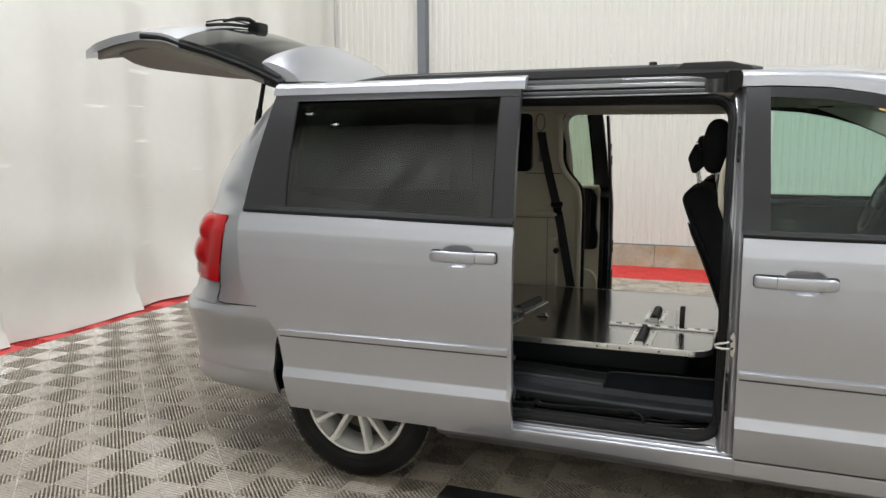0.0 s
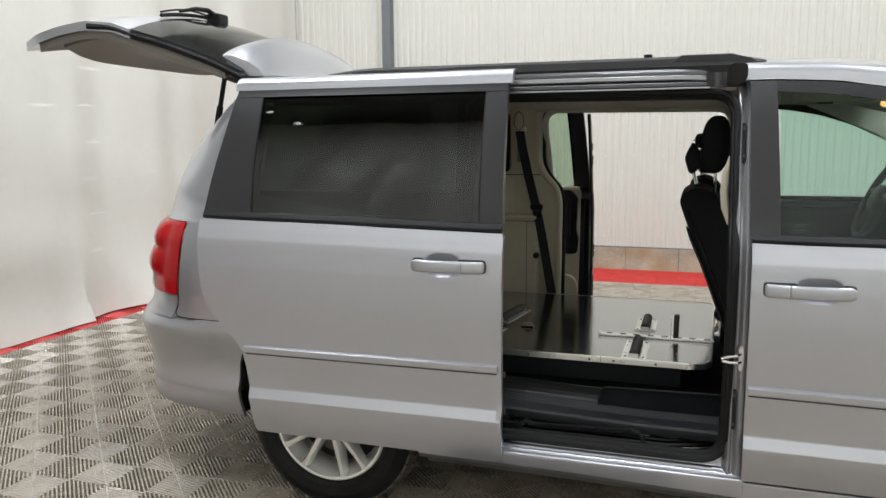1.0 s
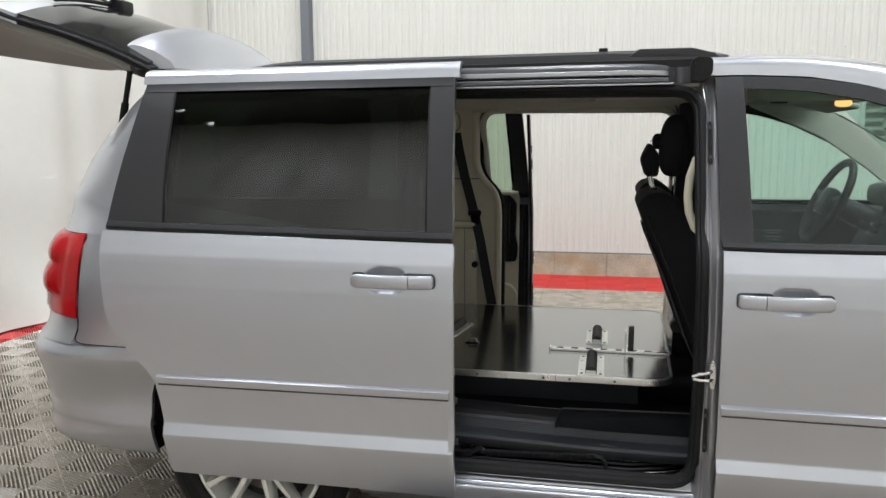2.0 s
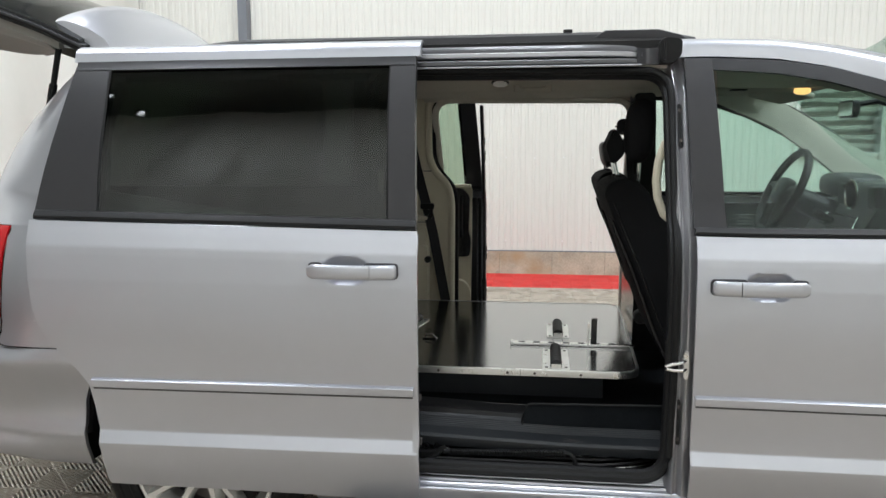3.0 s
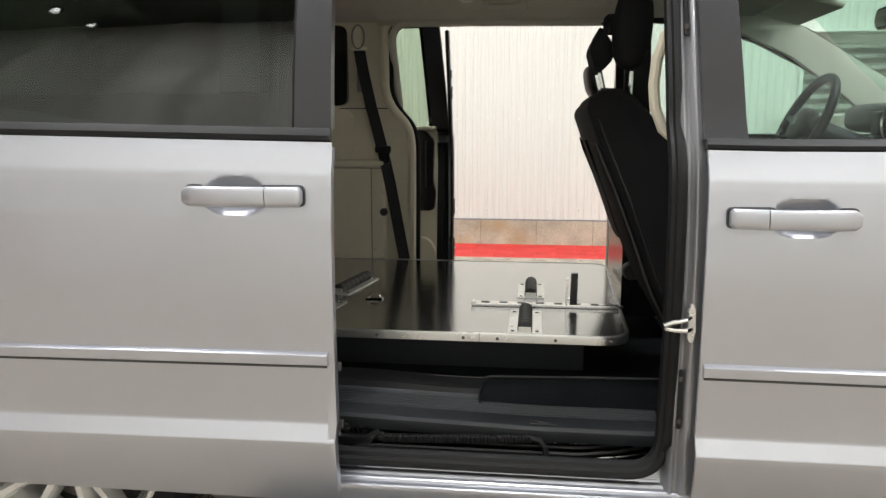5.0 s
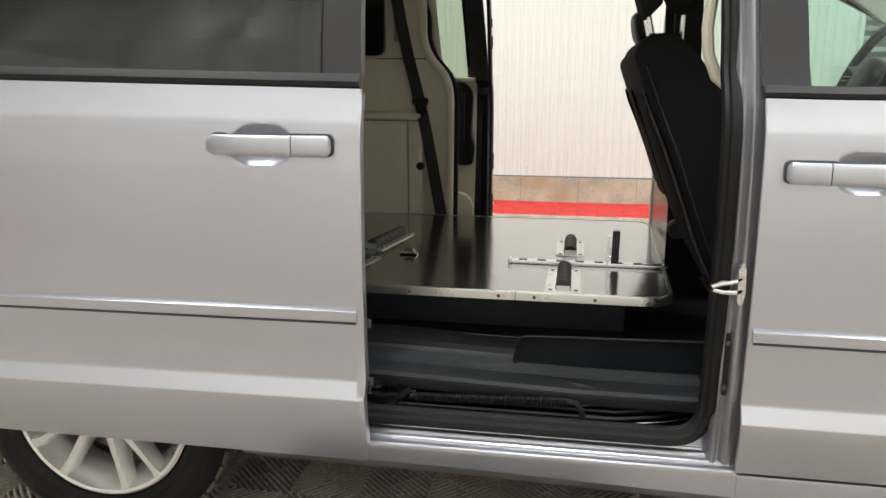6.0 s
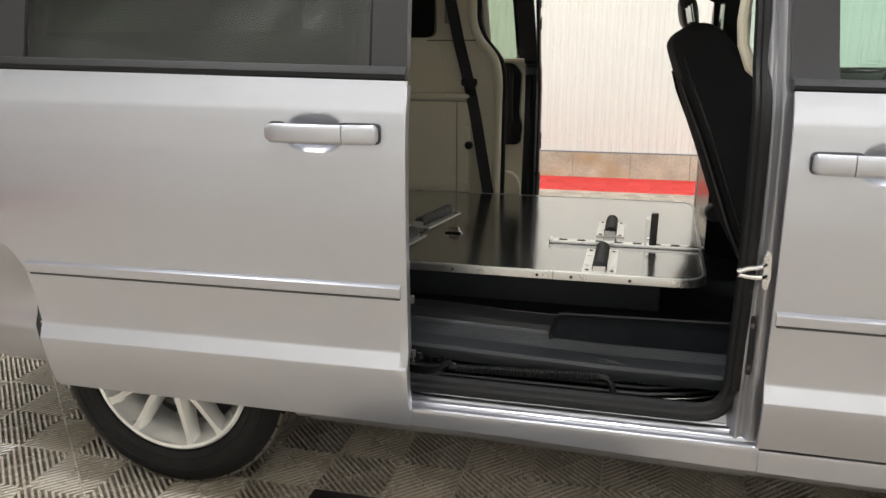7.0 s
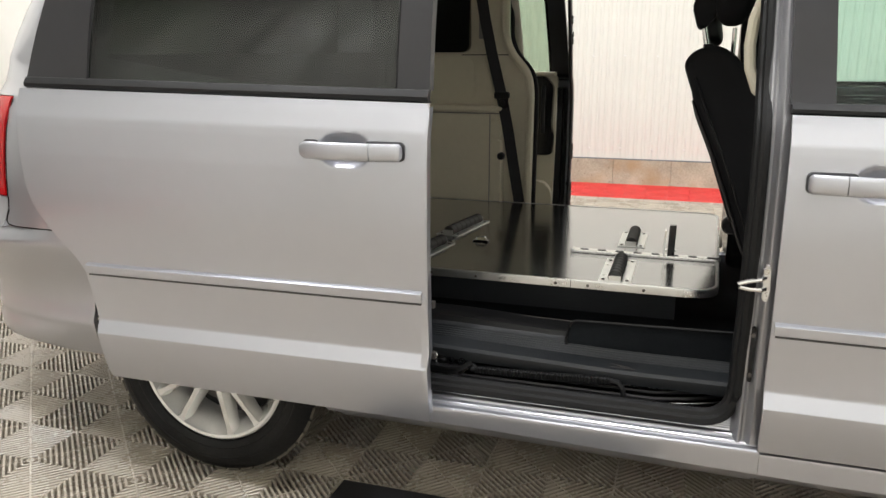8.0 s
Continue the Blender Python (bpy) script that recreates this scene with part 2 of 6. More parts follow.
def tube(bm, pts, r, n=10, closed=False):
    """A round bar along points; r is one radius or one for each point."""
    pts = [Vector(p) for p in pts]
    k = len(pts)
    rs = r if isinstance(r, (list, tuple)) else [r] * k
    rings, up = [], None
    for i, p in enumerate(pts):
        a = pts[i - 1] if (i > 0 or closed) else p
        b = pts[(i + 1) % k] if (i < k - 1 or closed) else p
        t = (b - a).normalized()
        if up is None:
            up = Vector((0, 0, 1)) if abs(t.z) < 0.9 else Vector((1, 0, 0))
        s = t.cross(up).normalized()
        up = s.cross(t).normalized()
        rings.append([bm.verts.new(p + rs[i] * (math.cos(q) * s + math.sin(q) * up)) for q in [2 * math.pi * j / n for j in range(n)]])
    for i in range(k if closed else k - 1):
        A, B = rings[i], rings[(i + 1) % k]
        for j in range(n):
            bm.faces.new((A[j], A[(j + 1) % n], B[(j + 1) % n], B[j]))
    if not closed:
        bm.faces.new(rings[0][::-1])
        bm.faces.new(rings[-1])
    return bm


def ribbon(bm, pts, width, thick, side):
    """A flat strap along points, its width along side."""
    pts = [Vector(p) for p in pts]
    side = Vector(side).normalized()
    rings = []
    for i, p in enumerate(pts):
        t = (pts[min(i + 1, len(pts) - 1)] - pts[max(i - 1, 0)]).normalized()
        w = (side - side.dot(t) * t).normalized()
        nn = t.cross(w)
        rings.append([bm.verts.new(p + a * w * width / 2 + b * nn * thick / 2) for a, b in ((-1, -1), (1, -1), (1, 1), (-1, 1))])
    for A, B in zip(rings, rings[1:]):
        for j in range(4):
            bm.faces.new((A[j], A[(j + 1) % 4], B[(j + 1) % 4], B[j]))
    bm.faces.new(rings[0][::-1])
    bm.faces.new(rings[-1])
    return bm


def lathe(bm, profile, centre, axis="y", n=48, closed=False):
    """Turns (radius, along) pairs about an axis through centre."""
    c = Vector(centre)
    rings = []
    for r, h in profile:
        ring = []
        for j in range(n):
            q = 2 * math.pi * j / n
            u, w = r * math.cos(q), r * math.sin(q)
            d = {"y": (u, h, w), "z": (u, w, h), "x": (h, u, w)}[axis]
            ring.append(bm.verts.new(c + Vector(d)))
        rings.append(ring)
    pairs = list(zip(rings, rings[1:])) + ([(rings[-1], rings[0])] if closed else [])
    for A, B in pairs:
        for j in range(n):
            bm.faces.new((A[j], A[(j + 1) % n], B[(j + 1) % n], B[j]))
    if not closed:
        for ring in (rings[0], rings[-1]):
            if profile[0][0] > 1e-5:
                bm.faces.new(ring)
    return bm


def rounded(pts, r, seg=5):
    """A closed outline with its corners rounded; r is one radius or one for each corner."""
    out, k = [], len(pts)
    rs = r if isinstance(r, (list, tuple)) else [r] * k
    for i in range(k):
        p, a, b = Vector(pts[i]), Vector(pts[i - 1]), Vector(pts[(i + 1) % k])
        if rs[i] <= 0:
            out.append(tuple(p))
            continue
        u, w = (a - p).normalized(), (b - p).normalized()
        d = min(rs[i], (a - p).length * 0.49, (b - p).length * 0.49)
        for j in range(seg + 1):
            t = j / seg
            q = (1 - t) ** 2 * (p + u * d) + 2 * t * (1 - t) * p + t * t * (p + w * d)
            out.append(tuple(q))
    return out


def prism(bm, outline, plane, a0, a1, bev=0.0):
    """A closed outline of two coordinates, drawn out along the third from a0 to a1."""
    def at(p, h):
        return {"xz": (p[0], h, p[1]), "xy": (p[0], p[1], h), "yz": (h, p[0], p[1])}[plane]
    lo = [bm.verts.new(at(p, a0)) for p in outline]
    hi = [bm.verts.new(at(p, a1)) for p in outline]
    caps = [bm.faces.new(lo), bm.faces.new(hi[::-1])]
    k = len(outline)
    for i in range(k):
        bm.faces.new((lo[i], hi[i], hi[(i + 1) % k], lo[(i + 1) % k]))
    if bev:
        edges = [e for f in caps for e in f.edges]
        bmesh.ops.bevel(bm, geom=edges, offset=bev, segments=2, profile=0.5, affect="EDGES")
    return bm


def shell(bm, grid, back):
    """A sheet through a grid of points, with thickness: back gives each point's place on the inner face."""
    R, C = len(grid), len(grid[0])
    F = [[bm.verts.new(p) for p in row] for row in grid]
    K = [[bm.verts.new(back(Vector(p))) for p in row] for row in grid]
    for i in range(R - 1):
        for j in range(C - 1):
            bm.faces.new((F[i][j], F[i][j + 1], F[i + 1][j + 1], F[i + 1][j]))
            bm.faces.new((K[i][j], K[i + 1][j], K[i + 1][j + 1], K[i][j + 1]))
    for i in range(R - 1):
        for j in (0, C - 1):
            bm.faces.new((F[i][j], F[i + 1][j], K[i + 1][j], K[i][j]))
    for j in range(C - 1):
        for i in (0, R - 1):
            bm.faces.new((F[i][j], F[i][j + 1], K[i][j + 1], K[i][j]))
    return bm


def cushion(c, rx, ry, rz, tip=0.0, p=0.55, n=18):
    """A soft padded block about a centre."""
    bm = BM()
    rings = []
    for i in range(n + 1):
        v = -math.pi / 2 + math.pi * i / n
        cz, sz = math.cos(v), math.sin(v)
        cz = abs(cz) ** p
        sz = math.copysign(abs(sz) ** p, sz)
        ring = []
        for k in range(24):
            q = 2 * math.pi * k / 24
            a, b = math.cos(q), math.sin(q)
            a = math.copysign(abs(a) ** p, a)
            b = math.copysign(abs(b) ** p, b)
            ring.append(bm.verts.new((c[0] + rx * a * cz + tip * sz, c[1] + ry * b * cz, c[2] + rz * sz)))
        rings.append(ring)
    for A, B in zip(rings, rings[1:]):
        for k in range(24):
            bm.faces.new((A[k], A[(k + 1) % 24], B[(k + 1) % 24], B[k]))
    bmesh.ops.remove_doubles(bm, verts=bm.verts, dist=0.0004)
    return bm


def line(pairs):
    """A function through (at, value) pairs, straight between them."""
    xs, ys = [p[0] for p in pairs], [p[1] for p in pairs]
    return lambda v: float(np.interp(v, xs, ys))


def steps(a, b, n):
    return [a + (b - a) * i / n for i in range(n + 1)]

# ---- the hall ----
X0, X1, Y0, Y1, TOP = -4.54, 6.6, -1.4, 9.36, 8.6
XW, YS = -9.5, -6.5          # the hall goes on behind the curtains


def rib_tile():
    """One 0.4 m tile: four fields of slanting ribs on a thin grid, with a spine across each field."""
    verts, faces = [], []

    def bar(a, b, w, top, bot, soft=0.0):
        d = (b[0] - a[0], b[1] - a[1])
        ln = math.hypot(*d)
        if ln < 0.004:
            return
        nx, ny = -d[1] / ln * w / 2, d[0] / ln * w / 2
        k = len(verts)
        rows = ((bot, 1.0), (top - soft, 1.0), (top, 0.52)) if soft else ((bot, 1.0), (top, 1.0))
        for z, g in rows:
            for q, s in ((a, 1), (b, 1), (b, -1), (a, -1)):
                verts.append((q[0] + s * g * nx, q[1] + s * g * ny, z))
        for r in range(len(rows) - 1):
            o = k + 4 * r
            faces.extend([(o, o + 4, o + 5, o + 1), (o + 3, o + 2, o + 6, o + 7), (o + 1, o + 5, o + 6, o + 2), (o, o + 3, o + 7, o + 4)])
        o = k + 4 * len(rows) - 8
        faces.append((o + 4, o + 7, o + 6, o + 5))

    n, q = 17, 0.2
    for ci in (0, 1):
        for cj in (0, 1):
            x, y = ci * q, cj * q
            even = (ci + cj) % 2 == 1

            def across(c, rising):
                if rising:
                    return ((0, q - c), (c, q)) if c < q else ((c - q, 0), (q, 2 * q - c))
                return ((0, c), (c, 0)) if c < q else ((c - q, q), (q, c - q))
            for i in range(n):
                a, b = across((i + 0.5) / n * 2 * q, even)
                bar((x + a[0], y + a[1]), (x + b[0], y + b[1]), 0.0080, 0.0, -0.030, 0.0018)
            # low cross bars that cut the gaps into short slots
            for i in range(9):
                a, b = across((i + 0.5) / 9 * 2 * q, not even)
                mid = i == 4
                bar((x + a[0], y + a[1]), (x + b[0], y + b[1]), 0.0045 if mid else 0.0030, -0.001 if mid else -0.010, -0.030)
    for i in (0, 1):
        e = 0.0015 + i * 0.397
        bar((e, 0.001), (e, 0.399), 0.0022, -0.0012, -0.030)
        bar((0.001, e), (0.399, e), 0.0022, -0.0012, -0.030)
    return verts, faces


bm = box(BM(), XW - 0.3, X1 + 0.3, YS - 0.3, Y1 + 0.4, -0.20, -0.030)
floor = part("floor", bm, SLAB)
tagged(floor, "dark slab under grey ribbed interlocking floor tiles", "floor", kind="structure")


def wall(name, bm, material, label):
    return tagged(part(name, bm, material), label, "wall", kind="structure")


def ribbed_sheet(x0, x1, y, z0, z1, pitch=0.0775, depth=0.0068):
    """White sheet cladding with shallow upright ribs."""
    xs, x = [], x0
    while x < x1:
        xs += [(x, 0.0), (x + pitch * 0.50, 0.0), (x + pitch * 0.62, depth), (x + pitch * 0.86, depth)]
        x += pitch
    bm = BM()
    shell(bm, [[(a, y - 0.012 + d, z) for a, d in xs] for z in (z0, z1)], lambda p: Vector((p.x, y + 0.03, p.z)))
    return bm


wall("wall_north", box(BM(), XW - 0.3, X1 + 0.3, Y1 + 0.04, Y1 + 0.30, -0.028, TOP), CONCRETE, "plain wall behind the white ribbed sheet")
cladding = wall("wall_cladding", ribbed_sheet(XW + 0.02, X1 - 0.01, Y1, 0.258, TOP), WALL_WHITE, "white upright-ribbed metal wall sheeting with screws")
wall("wall_east", box(BM(), X1, X1 + 0.25, YS, Y1 + 0.04, -0.028, TOP), WALL_WHITE, "plain white end wall")
wall("wall_west", box(BM(), XW - 0.25, XW, YS, Y1 + 0.04, -0.028, TOP), WALL_WHITE, "plain white wall behind the curtain")
wall("wall_south", box(BM(), XW - 0.25, X1 + 0.25, YS - 0.25, YS, -0.028, TOP), WALL_WHITE, "plain white wall behind the curtain")
bm = box(BM(), XW - 0.25, X1 + 0.25, YS - 0.25, Y1 + 0.3, TOP, TOP + 0.2)
tagged(part("ceiling", bm, CEILING), "dark high hall ceiling", "ceiling", kind="structure")

# concrete upstand at the foot of the far wall, in cast lengths
kerb = thing("trim_upstand", (0, Y1 - 0.03, 0), "stained concrete upstand along the foot of the wall", "concrete base", kind="structure")
x = 0.01 - 0.57 * 16
while x < X1:
    ln = 0.57
    bm = box(BM(), x + 0.0015, min(x + ln, X1) - 0.0015, Y1 - 0.035, Y1 + 0.04, -0.028, 0.246, 0.003)
    part("block", bm, CONCRETE, kerb)
    x += ln

# grey strip standing for the shadow gap below the sheeting
part("gap_shade", box(BM(), XW + 0.02, X1 - 0.01, Y1 - 0.030, Y1 + 0.03, 0.248, 0.257), POST_GREY, cladding)

# screws of the cladding
bm = BM()
for z in (0.36, 1.27, 2.385, 3.6):
    x = X0 - 0.3
    while x < X1:
        lathe(bm, [(0.0001, -0.007), (0.006, -0.006), (0.009, -0.001), (0.009, 0.006)], (x, Y1 - 0.012, z + 0.004 * math.sin(x * 9)), "y", 8)
        x += 0.31
screws = part("screws", bm, ZINC, cladding)
screws["kind"] = "stuff"

bm = box(BM(), -3.44, -3.335, Y1 - 0.14, Y1 - 0.014, -0.028, TOP, 0.008)
tagged(part("post", bm, POST_GREY), "grey painted steel post against the ribbed wall", "post", kind="structure")


def curtain(name, pts_fn, length, height, waves, seed, label, creases=(), fine=0.05, hem=0.0):
    """A hanging vinyl sheet with soft upright folds and creased weld lines."""
    rnd = random.Random(seed)
    ph = [rnd.uniform(0, 6.28) for _ in range(8)]
    n = int(length / fine)
    levels = set(np.round(np.linspace(0.012, height, int(height / fine / 1.6)), 4))
    for cs, cz, wide, deep in creases:
        levels |= {round(cz - 0.010, 4), round(cz + 0.001, 4)}
    grid = []
    for k, z in enumerate(sorted(levels)):
        row = []
        for i in range(n + 1):
            s = length * i / n
            d = sum(a * math.sin(6.28 * s / w + ph[j] + 0.25 * math.sin(z * 0.9 + j)) for j, (w, a) in enumerate(waves))
            d += 0.012 * math.sin(z * 7 + s * 2) * math.exp(-z * 0.8)
            d += 0.010 * noise.noise(Vector((s * 2.2, z * 0.9, seed)))
            # crumpled patches, one above another along a folded crease
            for cs, cz, wide, deep in creases:
                v = (z - cz) / 0.17
                u = (s - cs) / wide + 0.45 * v * (1 if deep > 0.0125 else -1)
                if 0 <= v < 1 and abs(u) < 1:
                    d -= 0.5 * deep * (1 - v) * min(1.0, 1.8 * (1 - abs(u))) * (0.75 + 0.5 * noise.noise(Vector((s * 9, z * 8, seed + 3.0))))
                elif -0.9 < v < 0 and abs(u) < 0.8:
                    d += 0.25 * deep * (1 + v / 0.9) * (1 - abs(u) / 0.8)
            # the hem kicks out in overlapping tongues
            low = max(0.0, 1 - z / 0.55) ** 2
            d += hem * low * (0.4 + 0.9 * ((s * 0.95 + 0.12 * math.sin(s * 2.3)) % 1.0) ** 1.6)
            row.append(pts_fn(s, d, z + (0.006 * math.sin(s * 3.1) if k == 0 else 0)))
        grid.append(row)
    bm = BM()
    c = Vector(pts_fn(0, 0.004, 0)) - Vector(pts_fn(0, 0, 0))
    shell(bm, grid, lambda p: p + c)
    return tagged(part(name, bm, VINYL, angle=60), label, "curtain")


WAVES = [(1.7, 0.040), (0.83, 0.020), (0.47, 0.008)]
curtain("vinyl_curtain", lambda s, d, z: (X0 - 0.05 + d, s + 3.3, z), 6.0, 6.6, [(w, a * 0.8) for w, a in WAVES], 3, "white vinyl curtain hanging in soft folds over red tiles", [(2.43 + 0.06 * (k % 2), 0.57 + 0.30 * k, 0.13 + 0.03 * (k % 3), 0.010 + 0.005 * (k % 2)) for k in range(8)] + [(1.96, 1.755, 0.17, 0.009), (1.10, 1.30, 0.10, 0.008), (3.1, 1.2, 0.10, 0.009)], 0.028, 0.10)
curtain("vinyl_curtain", lambda s, d, z: (-8.7 + s, Y0 + d, z), 15.3, 7.4, WAVES, 5, "white vinyl curtain hanging in soft folds behind the camera bay")

# curtain pipe at the far corner
bm = tube(BM(), [(-4.93, Y1 - 0.10, 0.0), (-4.93, Y1 - 0.10, TOP)], 0.022, 10)
tagged(part("curtain_pole", bm, POST_GREY), "thin grey upright pipe beside the curtain", "pole")
sock = thing("wall_socket", (-4.86, Y1 - 0.02, 2.66), "small grey outlet box on the ribbed wall", "outlet")
part("body", box(BM(), -4.90, -4.80, Y1 - 0.075, Y1 - 0.010, 2.62, 2.70, 0.008), POST_GREY, sock)
part("lid", box(BM(), -4.885, -4.815, Y1 - 0.083, Y1 - 0.074, 2.635, 2.685, 0.003), ZINC, sock)

# louvred metal shutter on the far wall
vent = thing("wall_louvre", (2.97, Y1 - 0.02, 1.33), "shiny metal wall louvre with wide horizontal slats", "louvre")
LX0, LX1, LZ0, LZ1 = 2.46, 3.32, 1.29, 2.095
for a, b in ((LX0, LX0 + 0.035), (LX1 - 0.035, LX1)):
    part("frame_side", box(BM(), a, b, Y1 - 0.09, Y1 - 0.013, LZ0, LZ1, 0.004), ZINC, vent)
for a, b in ((LZ0, LZ0 + 0.03), (LZ1 - 0.022, LZ1)):
    part("frame_rail", box(BM(), LX0 + 0.035, LX1 - 0.035, Y1 - 0.088, Y1 - 0.013, a, b, 0.004), ZINC, vent)
for i in range(8):
    z = LZ0 + 0.032 + i * 0.0925
    g = []
    for k in range(9):
        t = k / 8
        g.append([(xx, Y1 - 0.086 + 0.06 * t + 0.012 * math.sin(t * 3.14), z + 0.088 * t + 0.005 * math.sin(xx * 11 + i * 2.1)) for xx in steps(LX0 + 0.037, LX1 - 0.037, 16)])
    bm = BM()
    shell(bm, g, lambda p: p + Vector((0, 0.004, 0)))
    part("slat", bm, FOIL, vent)

# high bay lights
first = None
for x, y, watts in LAMPS:
    if first is None:
        first = thing("ceiling_light", (x, y, LAMP_Z), "long white high-bay ceiling light switched on", "ceiling light", "ceiling lights")
        part("frame", box(BM(), x - 0.66, x + 0.66, y - 0.21, y + 0.21, LAMP_Z, LAMP_Z + 0.09, 0.012), WALL_WHITE, first)
        part("diffuser", box(BM(), x - 0.63, x + 0.63, y - 0.185, y + 0.185, LAMP_Z - 0.012, LAMP_Z - 0.001), DIFFUSER, first)
        for s in (-0.5, 0.5):
            part("hanger", tube(BM(), [(x + s, y, LAMP_Z + 0.08), (x + s, y, TOP)], 0.004, 6), ZINC, first)
    else:
        copy_thing(first, Matrix.Translation((x, y, LAMP_Z)))

spot = None
for x, y in ((-5.30, -1.15), (-5.52, -0.55)):
    if spot is None:
        spot = thing("pendant_lamp", (x, y, 7.2), "small round metal pendant lamp switched on", "pendant lamp", "pendant lamps")
        part("shade", lathe(BM(), [(0.02, 0.11), (0.04, 0.10), (0.075, 0.055), (0.095, 0.0), (0.090, 0.0), (0.07, 0.05), (0.035, 0.09)], (x, y, 7.2), "z", 24, closed=True), FOIL, spot, "bright spun metal shade")
        part("bulb", cushion((x, y, 7.225), 0.034, 0.034, 0.034, 0, 0.9, 10), DIFFUSER, spot)
        part("cord", tube(BM(), [(x, y, 7.29), (x, y, TOP)], 0.006, 6), POST_GREY, spot)
    else:
        copy_thing(spot, Matrix.Translation((x, y, 7.2)))

bm = box(BM(), -0.787, 0.113, 2.66, 3.286, -0.001, 0.007, 0.003)
tagged(part("rubber_mat", bm, MAT_BLACK), "flat black rubber mat lying beside the van", "mat")

# ---- the minivan ----
YC = 4.174                      # the van's middle line
WHEEL_X, WHEEL_R = -1.185, 0.356
FRONT_X = WHEEL_X + 3.078
SIDE = line([(0.20, 3.30), (0.27, 3.225), (0.33, 3.194), (0.40, 3.178), (0.455, 3.1695), (0.4585, 3.171), (0.4905, 3.187), (0.494, 3.1883), (0.50, 3.189), (0.55, 3.187), (0.66, 3.180), (0.85, 3.175), (0.98, 3.178), (1.05, 3.183), (1.070, 3.1855), (1.076, 3.1875), (1.11, 3.2005), (1.135, 3.212), (1.165, 3.246), (1.233, 3.2639), (1.3015, 3.2848), (1.3925, 3.317), (1.4835, 3.3544), (1.552, 3.3857), (1.62, 3.420), (1.655, 3.440), (1.667, 3.4455), (1.690, 3.4515), (1.703, 3.4575), (1.713, 3.468), (1.722, 3.490), (1.735, 3.54)])
TAIL_A = line([(0.30, 0.69), (0.42, 0.715), (0.62, 0.725), (0.735, 0.715), (0.745, 0.69), (0.9, 0.675), (1.12, 0.60), (1.25, 0.572), (1.37, 0.520), (1.50, 0.415), (1.62, 0.27), (1.70, 0.14)])
TAIL_N = line([(0.30, 3.0), (0.74, 3.0), (0.80, 2.7), (1.7, 2.6)])
van = thing("minivan", (0.35, YC, 0), "silver minivan with open sliding doors and raised tailgate", "minivan")


def flip(p, side):
    return (p[0], p[1] if side > 0 else 2 * YC - p[1], p[2])


def skin(zs, xl, xr, fr, off=0.0, thick=0.02, side=1, zmap=None, dish=None):
    """A body panel on the van's flank: rows by height, from xl(z) to xr(z), with fractions fr across."""
    g = []
    for z in zs:
        a, b = xl(z), xr(z)
        row = []
        for f in fr:
            x = a + (b - a) * f
            zz = zmap(x, z) if zmap else z
            y = SIDE(z) + off + (dish(x, zz) if dish else 0.0)
            row.append(flip((x, y, zz), side))
        g.append(row)
    bm = BM()
    shell(bm, g, lambda p: p + Vector((0, thick * side, 0)))
    return bm


def spread(lo, hi, n, dense=None, m=0):
    """Fractions from 0 to 1, closer together between the places of dense."""
    v = set(np.round(np.linspace(0, 1, n + 1), 5))
    if dense:
        a, b = [(d - lo) / (hi - lo) for d in dense]
        v |= set(np.round(np.linspace(a, b, m + 1), 5))
    return sorted(v)


def cup(cx, cz, rx=0.066, rz=0.041, deep=0.012):
    """The finger hollow behind a door handle."""
    def f(x, z):
        r2 = abs((x - cx) / rx) ** 3.2 + abs((z - cz) / rz) ** 2.4
        return deep * (1 - r2) ** 0.75 if r2 < 1 else 0.0
    return f


def belt(x):
    return 1.137 - 0.019 * min(x, 0.5)


def to_belt(x, z):
    """Stretches heights above 0.9 m, so that a panel ends on the belt line."""
    return z if z < 0.9 else 0.9 + (z - 0.9) * (belt(x) - 0.9) / 0.235


def slide_belt(x, z):
    """The sliding door's own heights: the lower crease lies higher and rises forwards."""
    w = np.interp(z, [0.36, 0.44, 0.50, 0.60], [0.0, 1.0, 1.0, 0.0])
    return to_belt(x, z) + (0.0245 + 0.010 * (x + 0.95)) * float(w)


DOOR_Z = sorted(set([0.336, 0.345, 0.36, 0.40, 0.44, 0.455, 0.4585, 0.4905, 0.494, 0.50, 0.53, 0.60, 0.66, 0.70, 0.75, 0.80, 0.85, 0.90, 1.10, 1.11, 1.12, 1.128, 1.135] + [round(v, 4) for v in np.linspace(0.92, 1.085, 34)] + [1.070, 1.076]))


